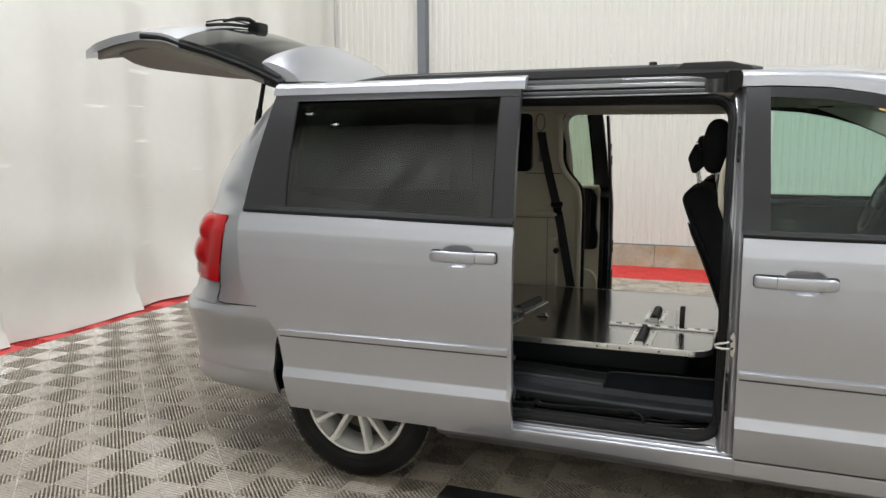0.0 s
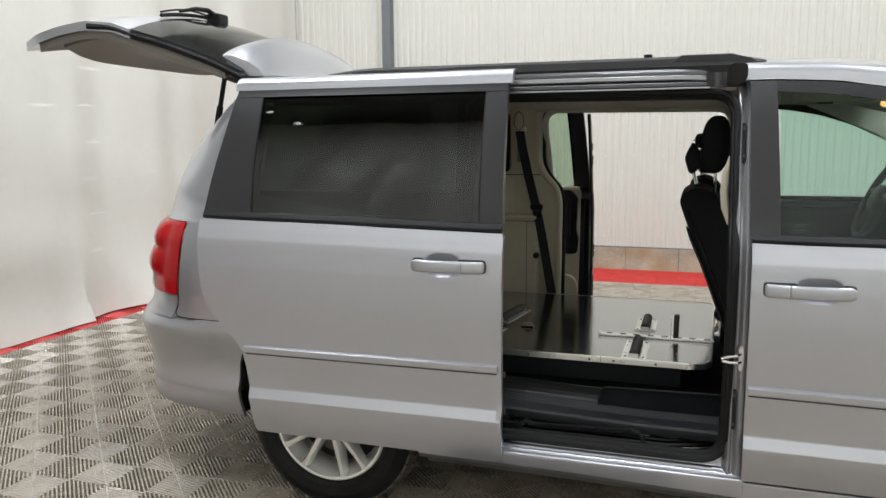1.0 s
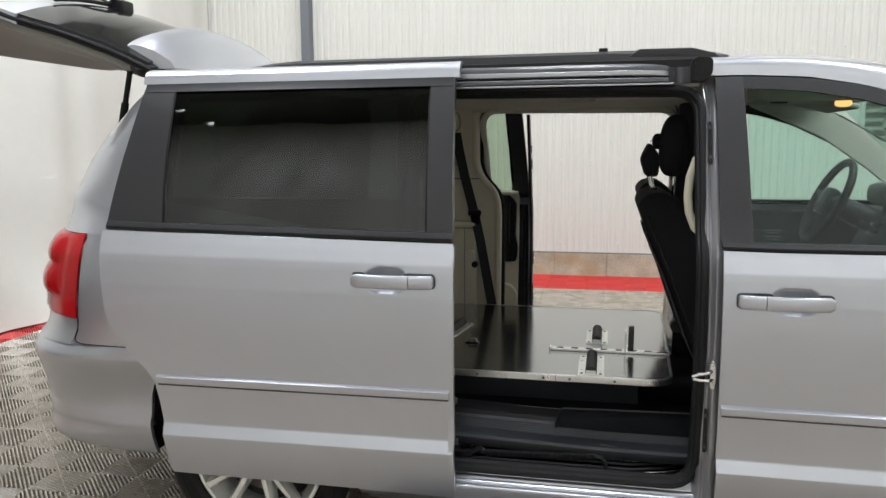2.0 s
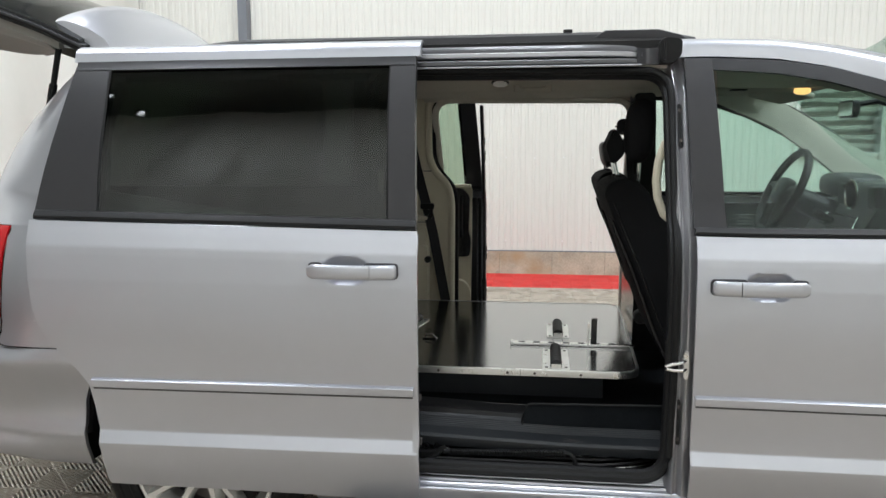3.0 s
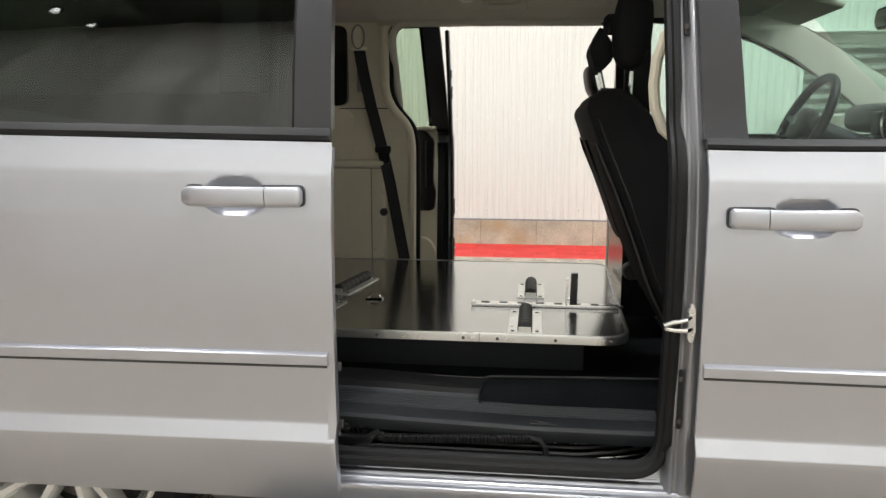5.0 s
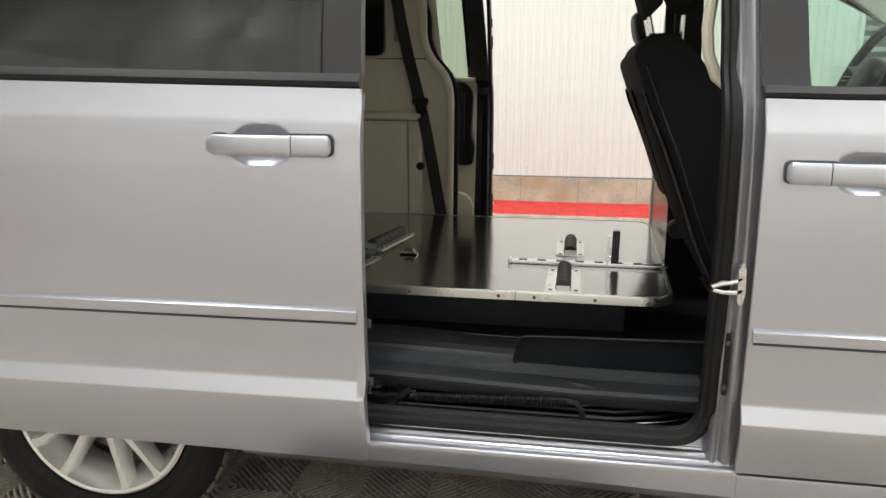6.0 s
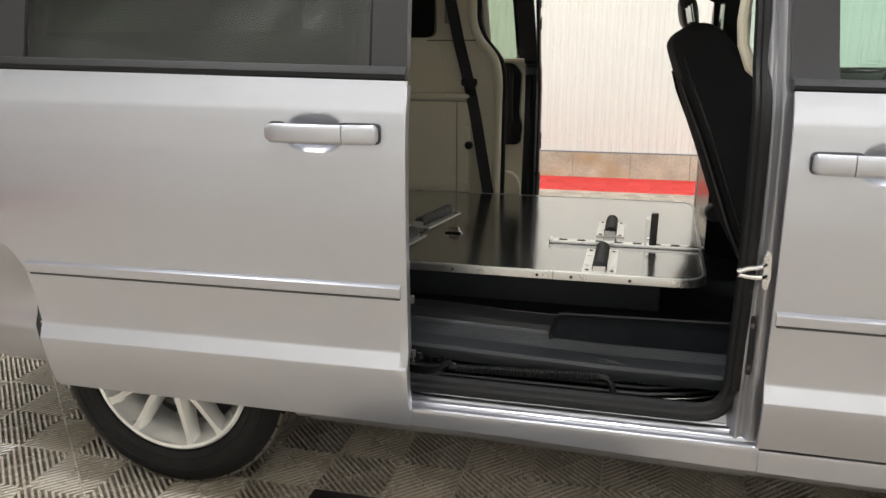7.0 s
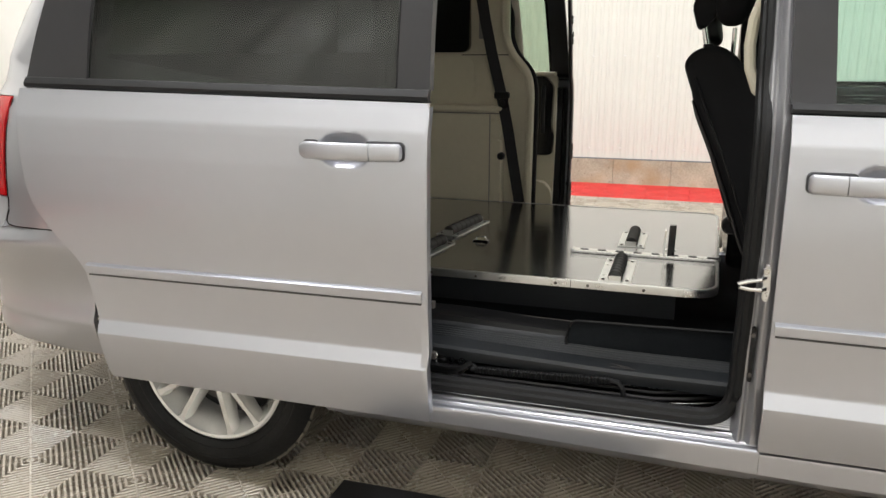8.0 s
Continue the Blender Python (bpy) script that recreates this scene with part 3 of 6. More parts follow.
def handle_set(parent, x0, x1, key_front, z, off, side=1):
    """A body-coloured pull handle with its fixed key end, standing off the skin."""
    def bar(a, b, ra, rb):
        n = 14
        g = BM()
        rings = []
        for i in range(n + 1):
            t = i / n
            x = a + (b - a) * t
            whole = (x - x0) / (x1 - x0)
            bow = 0.020 + 0.018 * math.sin(math.pi * min(1, max(0, whole))) ** 0.6
            ea = min(1, (t / 0.10)) if ra else 1
            eb = min(1, (1 - t) / 0.10) if rb else 1
            k = (1 - (1 - min(ea, eb)) ** 2) ** 0.5 * 0.35 + 0.65
            h = 0.0215 * k
            ring = []
            for q in range(16):
                an = 2 * math.pi * q / 16
                cy, cz = math.cos(an), math.sin(an)
                yy = math.copysign(abs(cy) ** 0.6, cy) * 0.0115
                zz = math.copysign(abs(cz) ** 0.6, cz) * h
                ring.append(g.verts.new(flip((x, SIDE(z) + off - bow + yy, z + zz), side)))
            rings.append(ring)
        for A, B in zip(rings, rings[1:]):
            for q in range(16):
                g.faces.new((A[q], A[(q + 1) % 16], B[(q + 1) % 16], B[q]))
        g.faces.new(rings[0])
        g.faces.new(rings[-1])
        return g
    cut = x1 - 0.072 if key_front else x0 + 0.072
    part("handle", bar(x0, cut - 0.001, True, False) if key_front else bar(cut + 0.001, x1, False, True), PAINT, parent, "silver painted pull handle")
    part("handle_cap", bar(cut + 0.001, x1, False, True) if key_front else bar(x0, cut - 0.001, True, False), PAINT, parent)
    # seats behind the handle ends, dark grey in place of the shade there
    pads = ((x0 - 0.004, x0 + 0.040), (x1 - 0.098, x1 + 0.004)) if key_front else ((x0 - 0.004, x0 + 0.098), (x1 - 0.040, x1 + 0.004))
    for a, b in pads:
        pad = BM()
        prism(pad, rounded([(a, z - 0.0235), (b, z - 0.0235), (b, z + 0.0235), (a, z + 0.0235)], 0.014, 4), "xz", *sorted((flip((0, SIDE(z) + off - 0.0035, 0), side)[1], flip((0, SIDE(z) + off + 0.006, 0), side)[1])))
        part("handle_pad", pad, SHADE_GREY, parent, "handle seat with its shade put into dark grey")
    for cx in (x0 + 0.025, x1 - 0.035):
        foot = BM()
        box(foot, cx - 0.02, cx + 0.025, 0, 1, z - 0.014, z + 0.014, 0.0)
        for v in foot.verts:
            v.co.y = flip((0, SIDE(z) + off + (0.004 if v.co.y > 0.5 else -0.02), 0), side)[1]
        part("handle_foot", foot, TRIM_BLACK, parent)


def moulding(parent, x0, x1, z0, z1, off, side=1):
    """The body-side rubbing strip with a bright upper edge."""
    g = []
    prof = [(-0.0155, 0.003), (-0.0145, -0.006), (-0.0125, -0.0135), (-0.011, -0.015), (0.008, -0.0165), (0.011, -0.0155), (0.0155, -0.008), (0.0165, 0.000)]
    for dz, dy in prof:
        g.append([flip((x, SIDE(0.66) + off + dy + 0.002, z0 + (z1 - z0) * (x - x0) / (x1 - x0) + dz), side) for x in steps(x0, x1, 20)])
    bm = BM()
    shell(bm, g, lambda p: Vector((p.x, flip((0, SIDE(0.66) + off + 0.004, 0), side)[1], p.z)))
    mo = part("moulding", bm, PAINT, parent, "raised silver rubbing strip")
    # dark strip standing for the shadow line under the moulding
    g = [[flip((x, SIDE(0.66) + off + dy, z0 + (z1 - z0) * (x - x0) / (x1 - x0) + dz), side) for x in steps(x0 + 0.003, x1 - 0.003, 20)] for dz, dy in ((-0.0205, 0.001), (-0.0200, -0.0045), (-0.0160, -0.0050), (-0.0140, 0.001))]
    bm = BM()
    shell(bm, g, lambda p: Vector((p.x, flip((0, SIDE(0.66) + off + 0.004, 0), side)[1], p.z)))
    part("moulding_shade", bm, SHADE_GREY, mo)


def sliding_door(side, dx=0.0, off=-0.09):
    near = side > 0
    rear = line([(0.336, -1.436), (0.345, -1.442), (0.36, -1.446), (0.49, -1.462), (0.60, -1.472), (0.66, -1.484), (0.71, -1.520), (0.765, -1.580), (0.83, -1.632), (0.90, -1.655), (0.98, -1.664), (1.135, -1.668)])
    front = line([(0.336, -0.452), (1.10, -0.453), (1.135, -0.455)])
    rear_, front_ = (lambda z: rear(z) + dx), (lambda z: front(z) + dx)
    d = part("sliding_door", skin(DOOR_Z, rear_, front_, spread(-1.66, -0.453, 44, (-0.74, -0.58), 26), off, 0.012, side, slide_belt, cup(-0.662 + dx, 1.032)), PAINT, van, "silver sliding door slid back along the van")
    # folded front edge and the inner panel
    zs = [0.345, 0.40, 0.455, 0.495, 0.60, 0.80, 1.0, 1.06, 1.10]
    part("inner_panel", skin(zs, lambda z: rear_(z) + 0.03, lambda z: front_(z) - 0.040, steps(0, 1, 6), off + 0.014, 0.075, side, to_belt), TRIM_BLACK, d, "dark inner door panel")
    fold = [(0.000, 0.000), (0.0030, 0.0015), (0.0040, 0.006), (0.0025, 0.011), (-0.0040, 0.015), (-0.0055, 0.020), (-0.0030, 0.026), (-0.0020, 0.044), (-0.0060, 0.050), (-0.0150, 0.053), (-0.0170, 0.066)]
    g = [[flip((front_(z) + ox, SIDE(z) + off + oy, slide_belt(-0.45, z)), side) for ox, oy in fold] for z in zs + [1.125]]
    edge = BM()
    shell(edge, g, lambda p: p + Vector((-0.016, 0, 0)))
    part("door_edge", edge, PAINT, d, "rolled silver front edge of the door")
    part("edge_seal", tube(BM(), [flip((front_(z) - 0.024, SIDE(z) + off + 0.074, to_belt(-0.45, z)), side) for z in zs], 0.009, 8), RUBBER, d)
    for z in (0.50, 0.64):
        part("edge_clip", box(BM(), front_(z) - 0.012, front_(z) + 0.003, *sorted((flip((0, SIDE(z) + off + 0.052, 0), side)[1], flip((0, SIDE(z) + off + 0.066, 0), side)[1])), z - 0.010, z + 0.010, 0.003), BRAKE, d)
    # belt strip
    g = [[flip((x, SIDE(1.15) + off - 0.005 + e, belt(x) + h), side) for x in steps(-1.660 + dx, -0.460 + dx, 20)] for h, e in ((0.000, 0.006), (0.004, -0.004), (0.014, -0.005), (0.022, 0.000), (0.030, 0.006))]
    bm = BM()
    shell(bm, g, lambda p: p + Vector((0, 0.02 * side, 0)))
    part("belt_strip", bm, TRIM_BLACK, d)
    # upper frame: dark pillars, top bar, silver cant rail
    up = [1.165, 1.199, 1.233, 1.267, 1.3015, 1.347, 1.3925, 1.438, 1.4835, 1.518, 1.552, 1.586, 1.62, 1.652]
    lift = lambda x, z: z + (belt(x) + 0.028 - 1.165) * max(0.0, (1.5 - z) / 0.335) if z < 1.5 else z
    part("rear_pillar", skin(up, line([(1.165, -1.668 + dx), (1.652, -1.618 + dx)]), line([(1.165, -1.462 + dx), (1.652, -1.500 + dx)]), steps(0, 1, 6), off - 0.004, 0.03, side, lift), GLOSS_BLACK, d, "satin black rear pillar cover")
    part("front_pillar", skin(up, line([(1.165, -0.545 + dx), (1.652, -0.568 + dx)]), line([(1.165, -0.462 + dx), (1.652, -0.490 + dx)]), steps(0, 1, 4), off - 0.004, 0.03, side, lift), GLOSS_BLACK, d, "satin black front pillar cover")
    part("top_bar", skin([1.640, 1.648, 1.658, 1.668], lambda z: -1.615 + dx, lambda z: -0.49 + dx, steps(0, 1, 16), off - 0.007, 0.03, side), GLOSS_BLACK, d)
    pane = part("window", skin(up, line([(1.165, -1.460 + dx), (1.652, -1.498 + dx)]), line([(1.165, -0.546 + dx), (1.652, -0.569 + dx)]), steps(0, 1, 10), off + 0.003, 0.005, side, lift), PRIVACY if near else PRIVACY_LIGHT, d, "dark privacy glass mirroring the hall" if near else "green privacy glass")
    pane.visible_shadow = False
    part("frit", skin([1.618, 1.635, 1.652], lambda z: -1.496 + dx, lambda z: -0.570 + dx, steps(0, 1, 12), off + 0.0095, 0.003, side), SEAL_GLASS, pane, "black printed border of the pane")
    for e0, e1 in ((-1.460, -1.446), (-0.560, -0.546)):
        lean = -0.037 if e0 < -1 else -0.023
        part("frit", skin(up[:-1], lambda z: e0 + dx + lean * (z - 1.165) / 0.487, lambda z: e1 + dx + lean * (z - 1.165) / 0.487, (0, 0.5, 1), off + 0.0095, 0.003, side, lift), SEAL_GLASS, pane)
    for a, b, c, e in ((-1.461, 1.19, -1.497, 1.648), (-0.548, 1.175, -0.570, 1.645)):
        seal = BM()
        tube(seal, [flip((a + dx + (c - a) * t, SIDE(b + (e - b) * t) + off - 0.001, b + (e - b) * t), side) for t in steps(0, 1, 6)], 0.0035, 6)
        part("window_seal", seal, RUBBER, pane)
    rail = [1.668, 1.672, 1.680, 1.690, 1.697, 1.703, 1.708, 1.713, 1.718, 1.722]
    part("cant_rail", skin(rail, lambda z: -1.630 + dx, lambda z: -0.478 + dx, steps(0, 1, 18), off - 0.002, 0.03, side), PAINT, d, "silver top rail of the door")
    moulding(d, -1.470 + dx, -0.462 + dx, 0.669, 0.676, off, side)
    if near:
        handle_set(d, -0.768 + dx, -0.508 + dx, True, 1.033, off, side)
    # carrier at the rear edge
    part("hinge_arm", box(BM(), -1.712 + dx, -1.60 + dx, *sorted((flip((0, 3.225, 0), side)[1], flip((0, 3.262, 0), side)[1])), 1.180, 1.212, 0.006), TRIM_BLACK, d)
    return d


sliding_door(1)
far_door = sliding_door(-1, dx=0.035)
# inside of the far door: beige card, dark armrest, pull
card = BM()
prism(card, rounded([(-0.60, 0.36), (-0.490, 0.36), (-0.480, 1.17), (-0.60, 1.17)], 0.02), "xz", 5.14, 5.175, 0.006)
part("door_card", card, BEIGE, far_door, "beige door lining")
arm = BM()
prism(arm, rounded([(-0.60, 0.79), (-0.492, 0.79), (-0.485, 0.88), (-0.497, 0.93), (-0.490, 1.12), (-0.53, 1.165), (-0.60, 1.165)], 0.02), "xz", 5.095, 5.15, 0.010)
part("armrest", arm, SHELL_BLACK, far_door, "black armrest pod")
part("pull", tube(BM(), [(-0.535, 5.085, 0.90), (-0.535, 5.075, 0.96), (-0.535, 5.075, 1.07), (-0.535, 5.09, 1.12)], 0.011, 8), LEATHER, far_door)
part("sill_cap", box(BM(), -0.60, -0.484, 5.09, 5.15, 1.168, 1.186, 0.006), BEIGE, far_door)
part("pocket", prism(BM(), rounded([(-0.60, 0.42), (-0.49, 0.42), (-0.485, 0.60), (-0.52, 0.66), (-0.60, 0.66)], 0.03), "xz", 5.10, 5.145, 0.010), BEIGE, far_door)


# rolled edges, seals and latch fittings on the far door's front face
for k, (dy, r, mm) in enumerate(((0.018, 0.007, DASH), (0.036, 0.009, RUBBER), (0.056, 0.011, SHADED_SILVER), (0.074, 0.008, DASH), (0.090, 0.005, RUBBER))):
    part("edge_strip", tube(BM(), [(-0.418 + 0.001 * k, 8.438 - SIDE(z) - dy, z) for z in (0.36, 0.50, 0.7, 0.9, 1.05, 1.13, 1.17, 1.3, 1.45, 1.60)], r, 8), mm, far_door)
for z, h in ((0.52, 0.03), (0.60, 0.05), (0.80, 0.04), (1.34, 0.03), (1.42, 0.02)):
    lt = part("latch", box(BM(), -0.424, -0.404, 8.438 - SIDE(z) - 0.070, 8.438 - SIDE(z) - 0.035, z - h, z + h, 0.005), TRIM_BLACK, far_door)
    part("screw", lathe(BM(), [(0.0001, -0.006), (0.006, -0.006), (0.006, 0.004)], (-0.403, 8.438 - SIDE(z) - 0.05, z), "x", 8), ZINC, lt)


def door_seams(side):
    """The flank of a far-side or near-side front door, with glass, frame and pillar cover."""
    near = side > 0
    back = lambda z: 0.346
    fore = line([(0.336, 1.50), (0.6, 1.56), (1.135, 1.52)])
    d = part("front_door", skin(DOOR_Z, back, fore, spread(0.346, 1.54, 44, (0.46, 0.62), 26), 0.0, 0.012, side, to_belt, cup(0.545, 0.990)), PAINT, van, "closed silver front door")
    part("inner_panel", skin([0.35, 0.455, 0.495, 0.8, 1.0, 1.06, 1.10], lambda z: 0.356, lambda z: fore(z) - 0.02, steps(0, 1, 6), 0.014, 0.06, side, to_belt), DASH, d)
    g = [[flip((x, SIDE(1.15) - 0.005 + e, belt(x) + h), side) for x in steps(0.345, 1.54, 20)] for h, e in ((0.000, 0.006), (0.004, -0.004), (0.012, -0.005), (0.018, 0.000), (0.026, 0.006))]
    bm = BM()
    shell(bm, g, lambda p: p + Vector((0, 0.02 * side, 0)))
    part("belt_strip", bm, TRIM_BLACK, d)
    up = [1.152, 1.199, 1.233, 1.267, 1.3015, 1.347, 1.3925, 1.438, 1.4835, 1.518, 1.552, 1.586, 1.62, 1.655]
    part("pillar_cover", skin(up, line([(1.152, 0.341), (1.655, 0.330)]), line([(1.152, 0.432), (1.655, 0.412)]), steps(0, 1, 4), -0.003, 0.03, side), GLOSS_BLACK, d, "satin black pillar cover")
    glass_top = line([(0.42, 1.618), (0.60, 1.604), (0.75, 1.576), (0.90, 1.528), (1.10, 1.434), (1.30, 1.323), (1.52, 1.178)])
    frame_top = line([(0.33, 1.656), (0.42, 1.655), (0.60, 1.645), (0.75, 1.621), (0.90, 1.577), (1.10, 1.480), (1.30, 1.360), (1.56, 1.175)])
    xs = steps(0.425, 1.50, 26)
    g = [[flip((x, SIDE(1.152 + (glass_top(x) + 0.004 - 1.152) * t) + 0.004, 1.152 + (glass_top(x) + 0.004 - 1.152) * t), side) for x in xs] for t in steps(0, 1, 8)]
    bm = BM()
    shell(bm, g, lambda p: p + Vector((0, 0.005 * side, 0)))
    pane = part("window", bm, CLEAR, d, "pale green tinted side glass")
    pane.visible_shadow = False
    g = [[flip((x, SIDE(glass_top(x) + (frame_top(x) - glass_top(x)) * t) - 0.004, glass_top(x) + (frame_top(x) - glass_top(x)) * t), side) for x in steps(0.412, 1.52, 28)] for t in (0, 0.3, 0.7, 1)]
    bm = BM()
    shell(bm, g, lambda p: p + Vector((0, 0.03 * side, 0)))
    part("window_frame", bm, TRIM_BLACK, d)
    moulding(d, 0.352, 1.50, 0.652, 0.645, 0.0, side)
    handle_set(d, 0.386, 0.644, False, 0.990, 0.0, side)
    if near:
        marks = BM()
        for i, (a, b, z) in enumerate(((0.455, 0.463, 1.190), (0.468, 0.512, 1.190), (0.470, 0.500, 1.183), (0.464, 0.506, 1.172), (0.466, 0.500, 1.164))):
            box(marks, a, b, SIDE(z) + 0.0015, SIDE(z) + 0.0035, z, z + 0.0016)
        part("etched_mark", marks, MARK, pane)
    return d


door_seams(1)
door_seams(-1)


def tail_point(s, z):
    """Place on the flank: s metres ahead of x=-1.6, or, below nought, the angle round the rear corner."""
    if s >= 0:
        return (-1.6 + s, SIDE(z), z)
    n = TAIL_N(z)
    u, v = math.sin(-s) ** (2 / n), max(0.0, math.cos(-s)) ** (2 / n)
    return (-1.6 - TAIL_A(z) * u, YC - (YC - SIDE(z)) * v, z)


def wrap_panel(zs, s0, s1, n, side, thick=0.015, off=0.0):
    g = []
    for z in zs:
        a, b = s0(z), s1(z)
        row = []
        for i in range(n + 1):
            s = a + (b - a) * i / n
            p = Vector(tail_point(s, z))
            if off:
                c = Vector((-1.45, YC, z))
                p += (p - c).normalized() * off
            row.append(flip(p, side))
        g.append(row)
    bm = BM()
    c = Vector((-1.35, YC, 0))
    shell(bm, g, lambda p: p + (Vector((c.x, c.y, p.z)) - p).normalized() * thick)
    return bm


ARCH = line([(0.325, -1.594), (0.35, -1.597), (0.40, -1.598), (0.45, -1.597), (0.51, -1.594), (0.56, -1.585), (0.62, -1.560), (0.66, -1.530), (0.70, -1.500)])
TUCK = line([(0.325, 0.060), (0.40, 0.050), (0.50, 0.046), (0.60, 0.030), (0.67, 0.008), (0.70, 0.0), (0.75, 0.0)])


def arch_x(z):
    return ARCH(z)


for side in (1, -1):
    zs = [0.7475, 0.79, 0.834]
    low = wrap_panel(zs, lambda z: -0.256, lambda z: 0.55, 24, side)
    part("quarter_panel", low, PAINT, van, "silver rear quarter panel")
    part("quarter_panel", wrap_panel([0.834, 0.90, 0.97, 1.04, 1.10, 1.14], lambda z: -0.268, lambda z: 0.80, 26, side), PAINT, van)
    part("quarter_panel", wrap_panel([1.14, 1.18, 1.25, 1.32, 1.40, 1.48, 1.56, 1.61, 1.645], lambda z: -1.06, lambda z: 0.62 if z < 1.2 else 0.10, 34, side), PAINT, van, "silver rear pillar curving up to the roof")
    # rear lamp, bulging in two lobes
    g = []
    for z in steps(0.838, 1.138, 26):
        row = []
        for i in range(19):
            s = -0.272 - 0.80 * i / 18
            p = Vector(tail_point(s, z))
            c = Vector((-1.45, YC, z))
            t = i / 18
            lobe = 0.0
            if t > 0.22:
                for zc, hh in ((1.075, 0.058), (0.968, 0.062)):
                    q = 1 - ((z - zc) / hh) ** 2
                    if q > 0:
                        lobe = max(lobe, 0.030 * q ** 0.5 * min(1, (t - 0.22) / 0.12))
            row.append(flip(p + (p - c).normalized() * (0.004 + lobe), side))
        g.append(row)
    bm = BM()
    shell(bm, g, lambda p: p + (Vector((-1.45, YC, p.z)) - p).normalized() * 0.05)
    lens = part("tail_lamp", bm, RED_LENS, van, "red two-lobed tail lamp", angle=50)
    part("reverse_lens", wrap_panel([0.855, 0.87, 0.89, 0.905], lambda z: -0.95, lambda z: -0.62, 8, side, 0.01, 0.012), WHITE_LENS, lens)
    # bumper corner with its shelf, skirt and wheel arch edge
    bz = [0.325, 0.335, 0.345, 0.36, 0.38, 0.40, 0.415, 0.43, 0.45, 0.48, 0.52, 0.56, 0.60, 0.64, 0.67, 0.69, 0.70, 0.71, 0.725, 0.735, 0.743]
    shape = line([(0.325, -0.030), (0.345, -0.012), (0.36, -0.009), (0.38, -0.011), (0.40, -0.019), (0.415, -0.026), (0.43, -0.027), (0.47, -0.023), (0.60, -0.002), (0.68, 0.018), (0.70, 0.016), (0.725, 0.002), (0.743, -0.016)])
    g = []
    for z in bz:
        xa = min(-1.50, arch_x(z))
        row = []
        for i in range(37):
            s = -math.pi / 2 + (math.pi / 2) * i / 30 if i <= 30 else (xa + 1.6) * (i - 30) / 6
            if xa < -1.6 and i > 30:
                s = 0.0
            p = Vector(tail_point(s, z))
            c = Vector((-1.45, YC, z))
            if s < 0:
                p += (p - c).normalized() * shape(z) * min(1, -s * 4)
            p.y += TUCK(z) * max(0.0, 1 + min(0, s) / 0.75) ** 1.2
            row.append(flip(p, side))
        g.append(row)
    bm = BM()
    shell(bm, g, lambda p: p + (Vector((-1.30, YC, p.z)) - p).normalized() * 0.012)
    bp = part("rear_bumper", bm, PAINT, van, "silver rear bumper corner")
    part("bumper_shelf", wrap_panel([0.738, 0.76, 0.79, 0.820, 0.834], lambda z: -math.pi / 2, lambda z: -0.270, 24, side, 0.015), PAINT, bp)
    # black sheet added behind the panels so that their gaps read dark
    part("gap_backing", wrap_panel([0.69, 0.74, 0.90, 1.10, 1.15], lambda z: -1.05, lambda z: 0.02, 20, side, 0.01, -0.035), TRIM_BLACK, van)
    # sealed joint round the quarter panel
    pts = [tail_point(-0.263, z) for z in (1.13, 1.04, 0.95, 0.86, 0.80, 0.775)] + [tail_point(s, z) for s, z in ((-0.255, 0.760), (-0.235, 0.749), (-0.20, 0.7455), (-0.1, 0.7455), (0.0, 0.7455), (0.12, 0.7455))]
    part("panel_joint", tube(BM(), [flip(p, side) for p in pts], 0.0022, 6), RUBBER, van)
    # dark wheel housing
    bm = BM()
    g = [[flip((-1.602, y, z), side) for y in steps(SIDE(z) + TUCK(z) + 0.004, 3.43, 3)] for z in (0.335, 0.36, 0.40, 0.44)]
    for q in steps(0.0, math.pi, 24):
        g.append([flip((WHEEL_X - 0.405 * math.cos(q), y, 0.44 + 0.39 * math.sin(q)), side) for y in steps(3.255, 3.43, 3)])
    shell(bm, g, lambda p: p + Vector((p.x - WHEEL_X, 0, p.z - WHEEL_R)).normalized() * 0.01)
    part("wheel_housing", bm, TRIM_BLACK, van, "black wheel arch liner")
    bm = box(BM(), WHEEL_X - 0.402, WHEEL_X + 0.40, *sorted((flip((0, 3.431, 0), side)[1], flip((0, 3.437, 0), side)[1])), 0.25, 0.80)
    part("wheel_housing", bm, TRIM_BLACK, van)


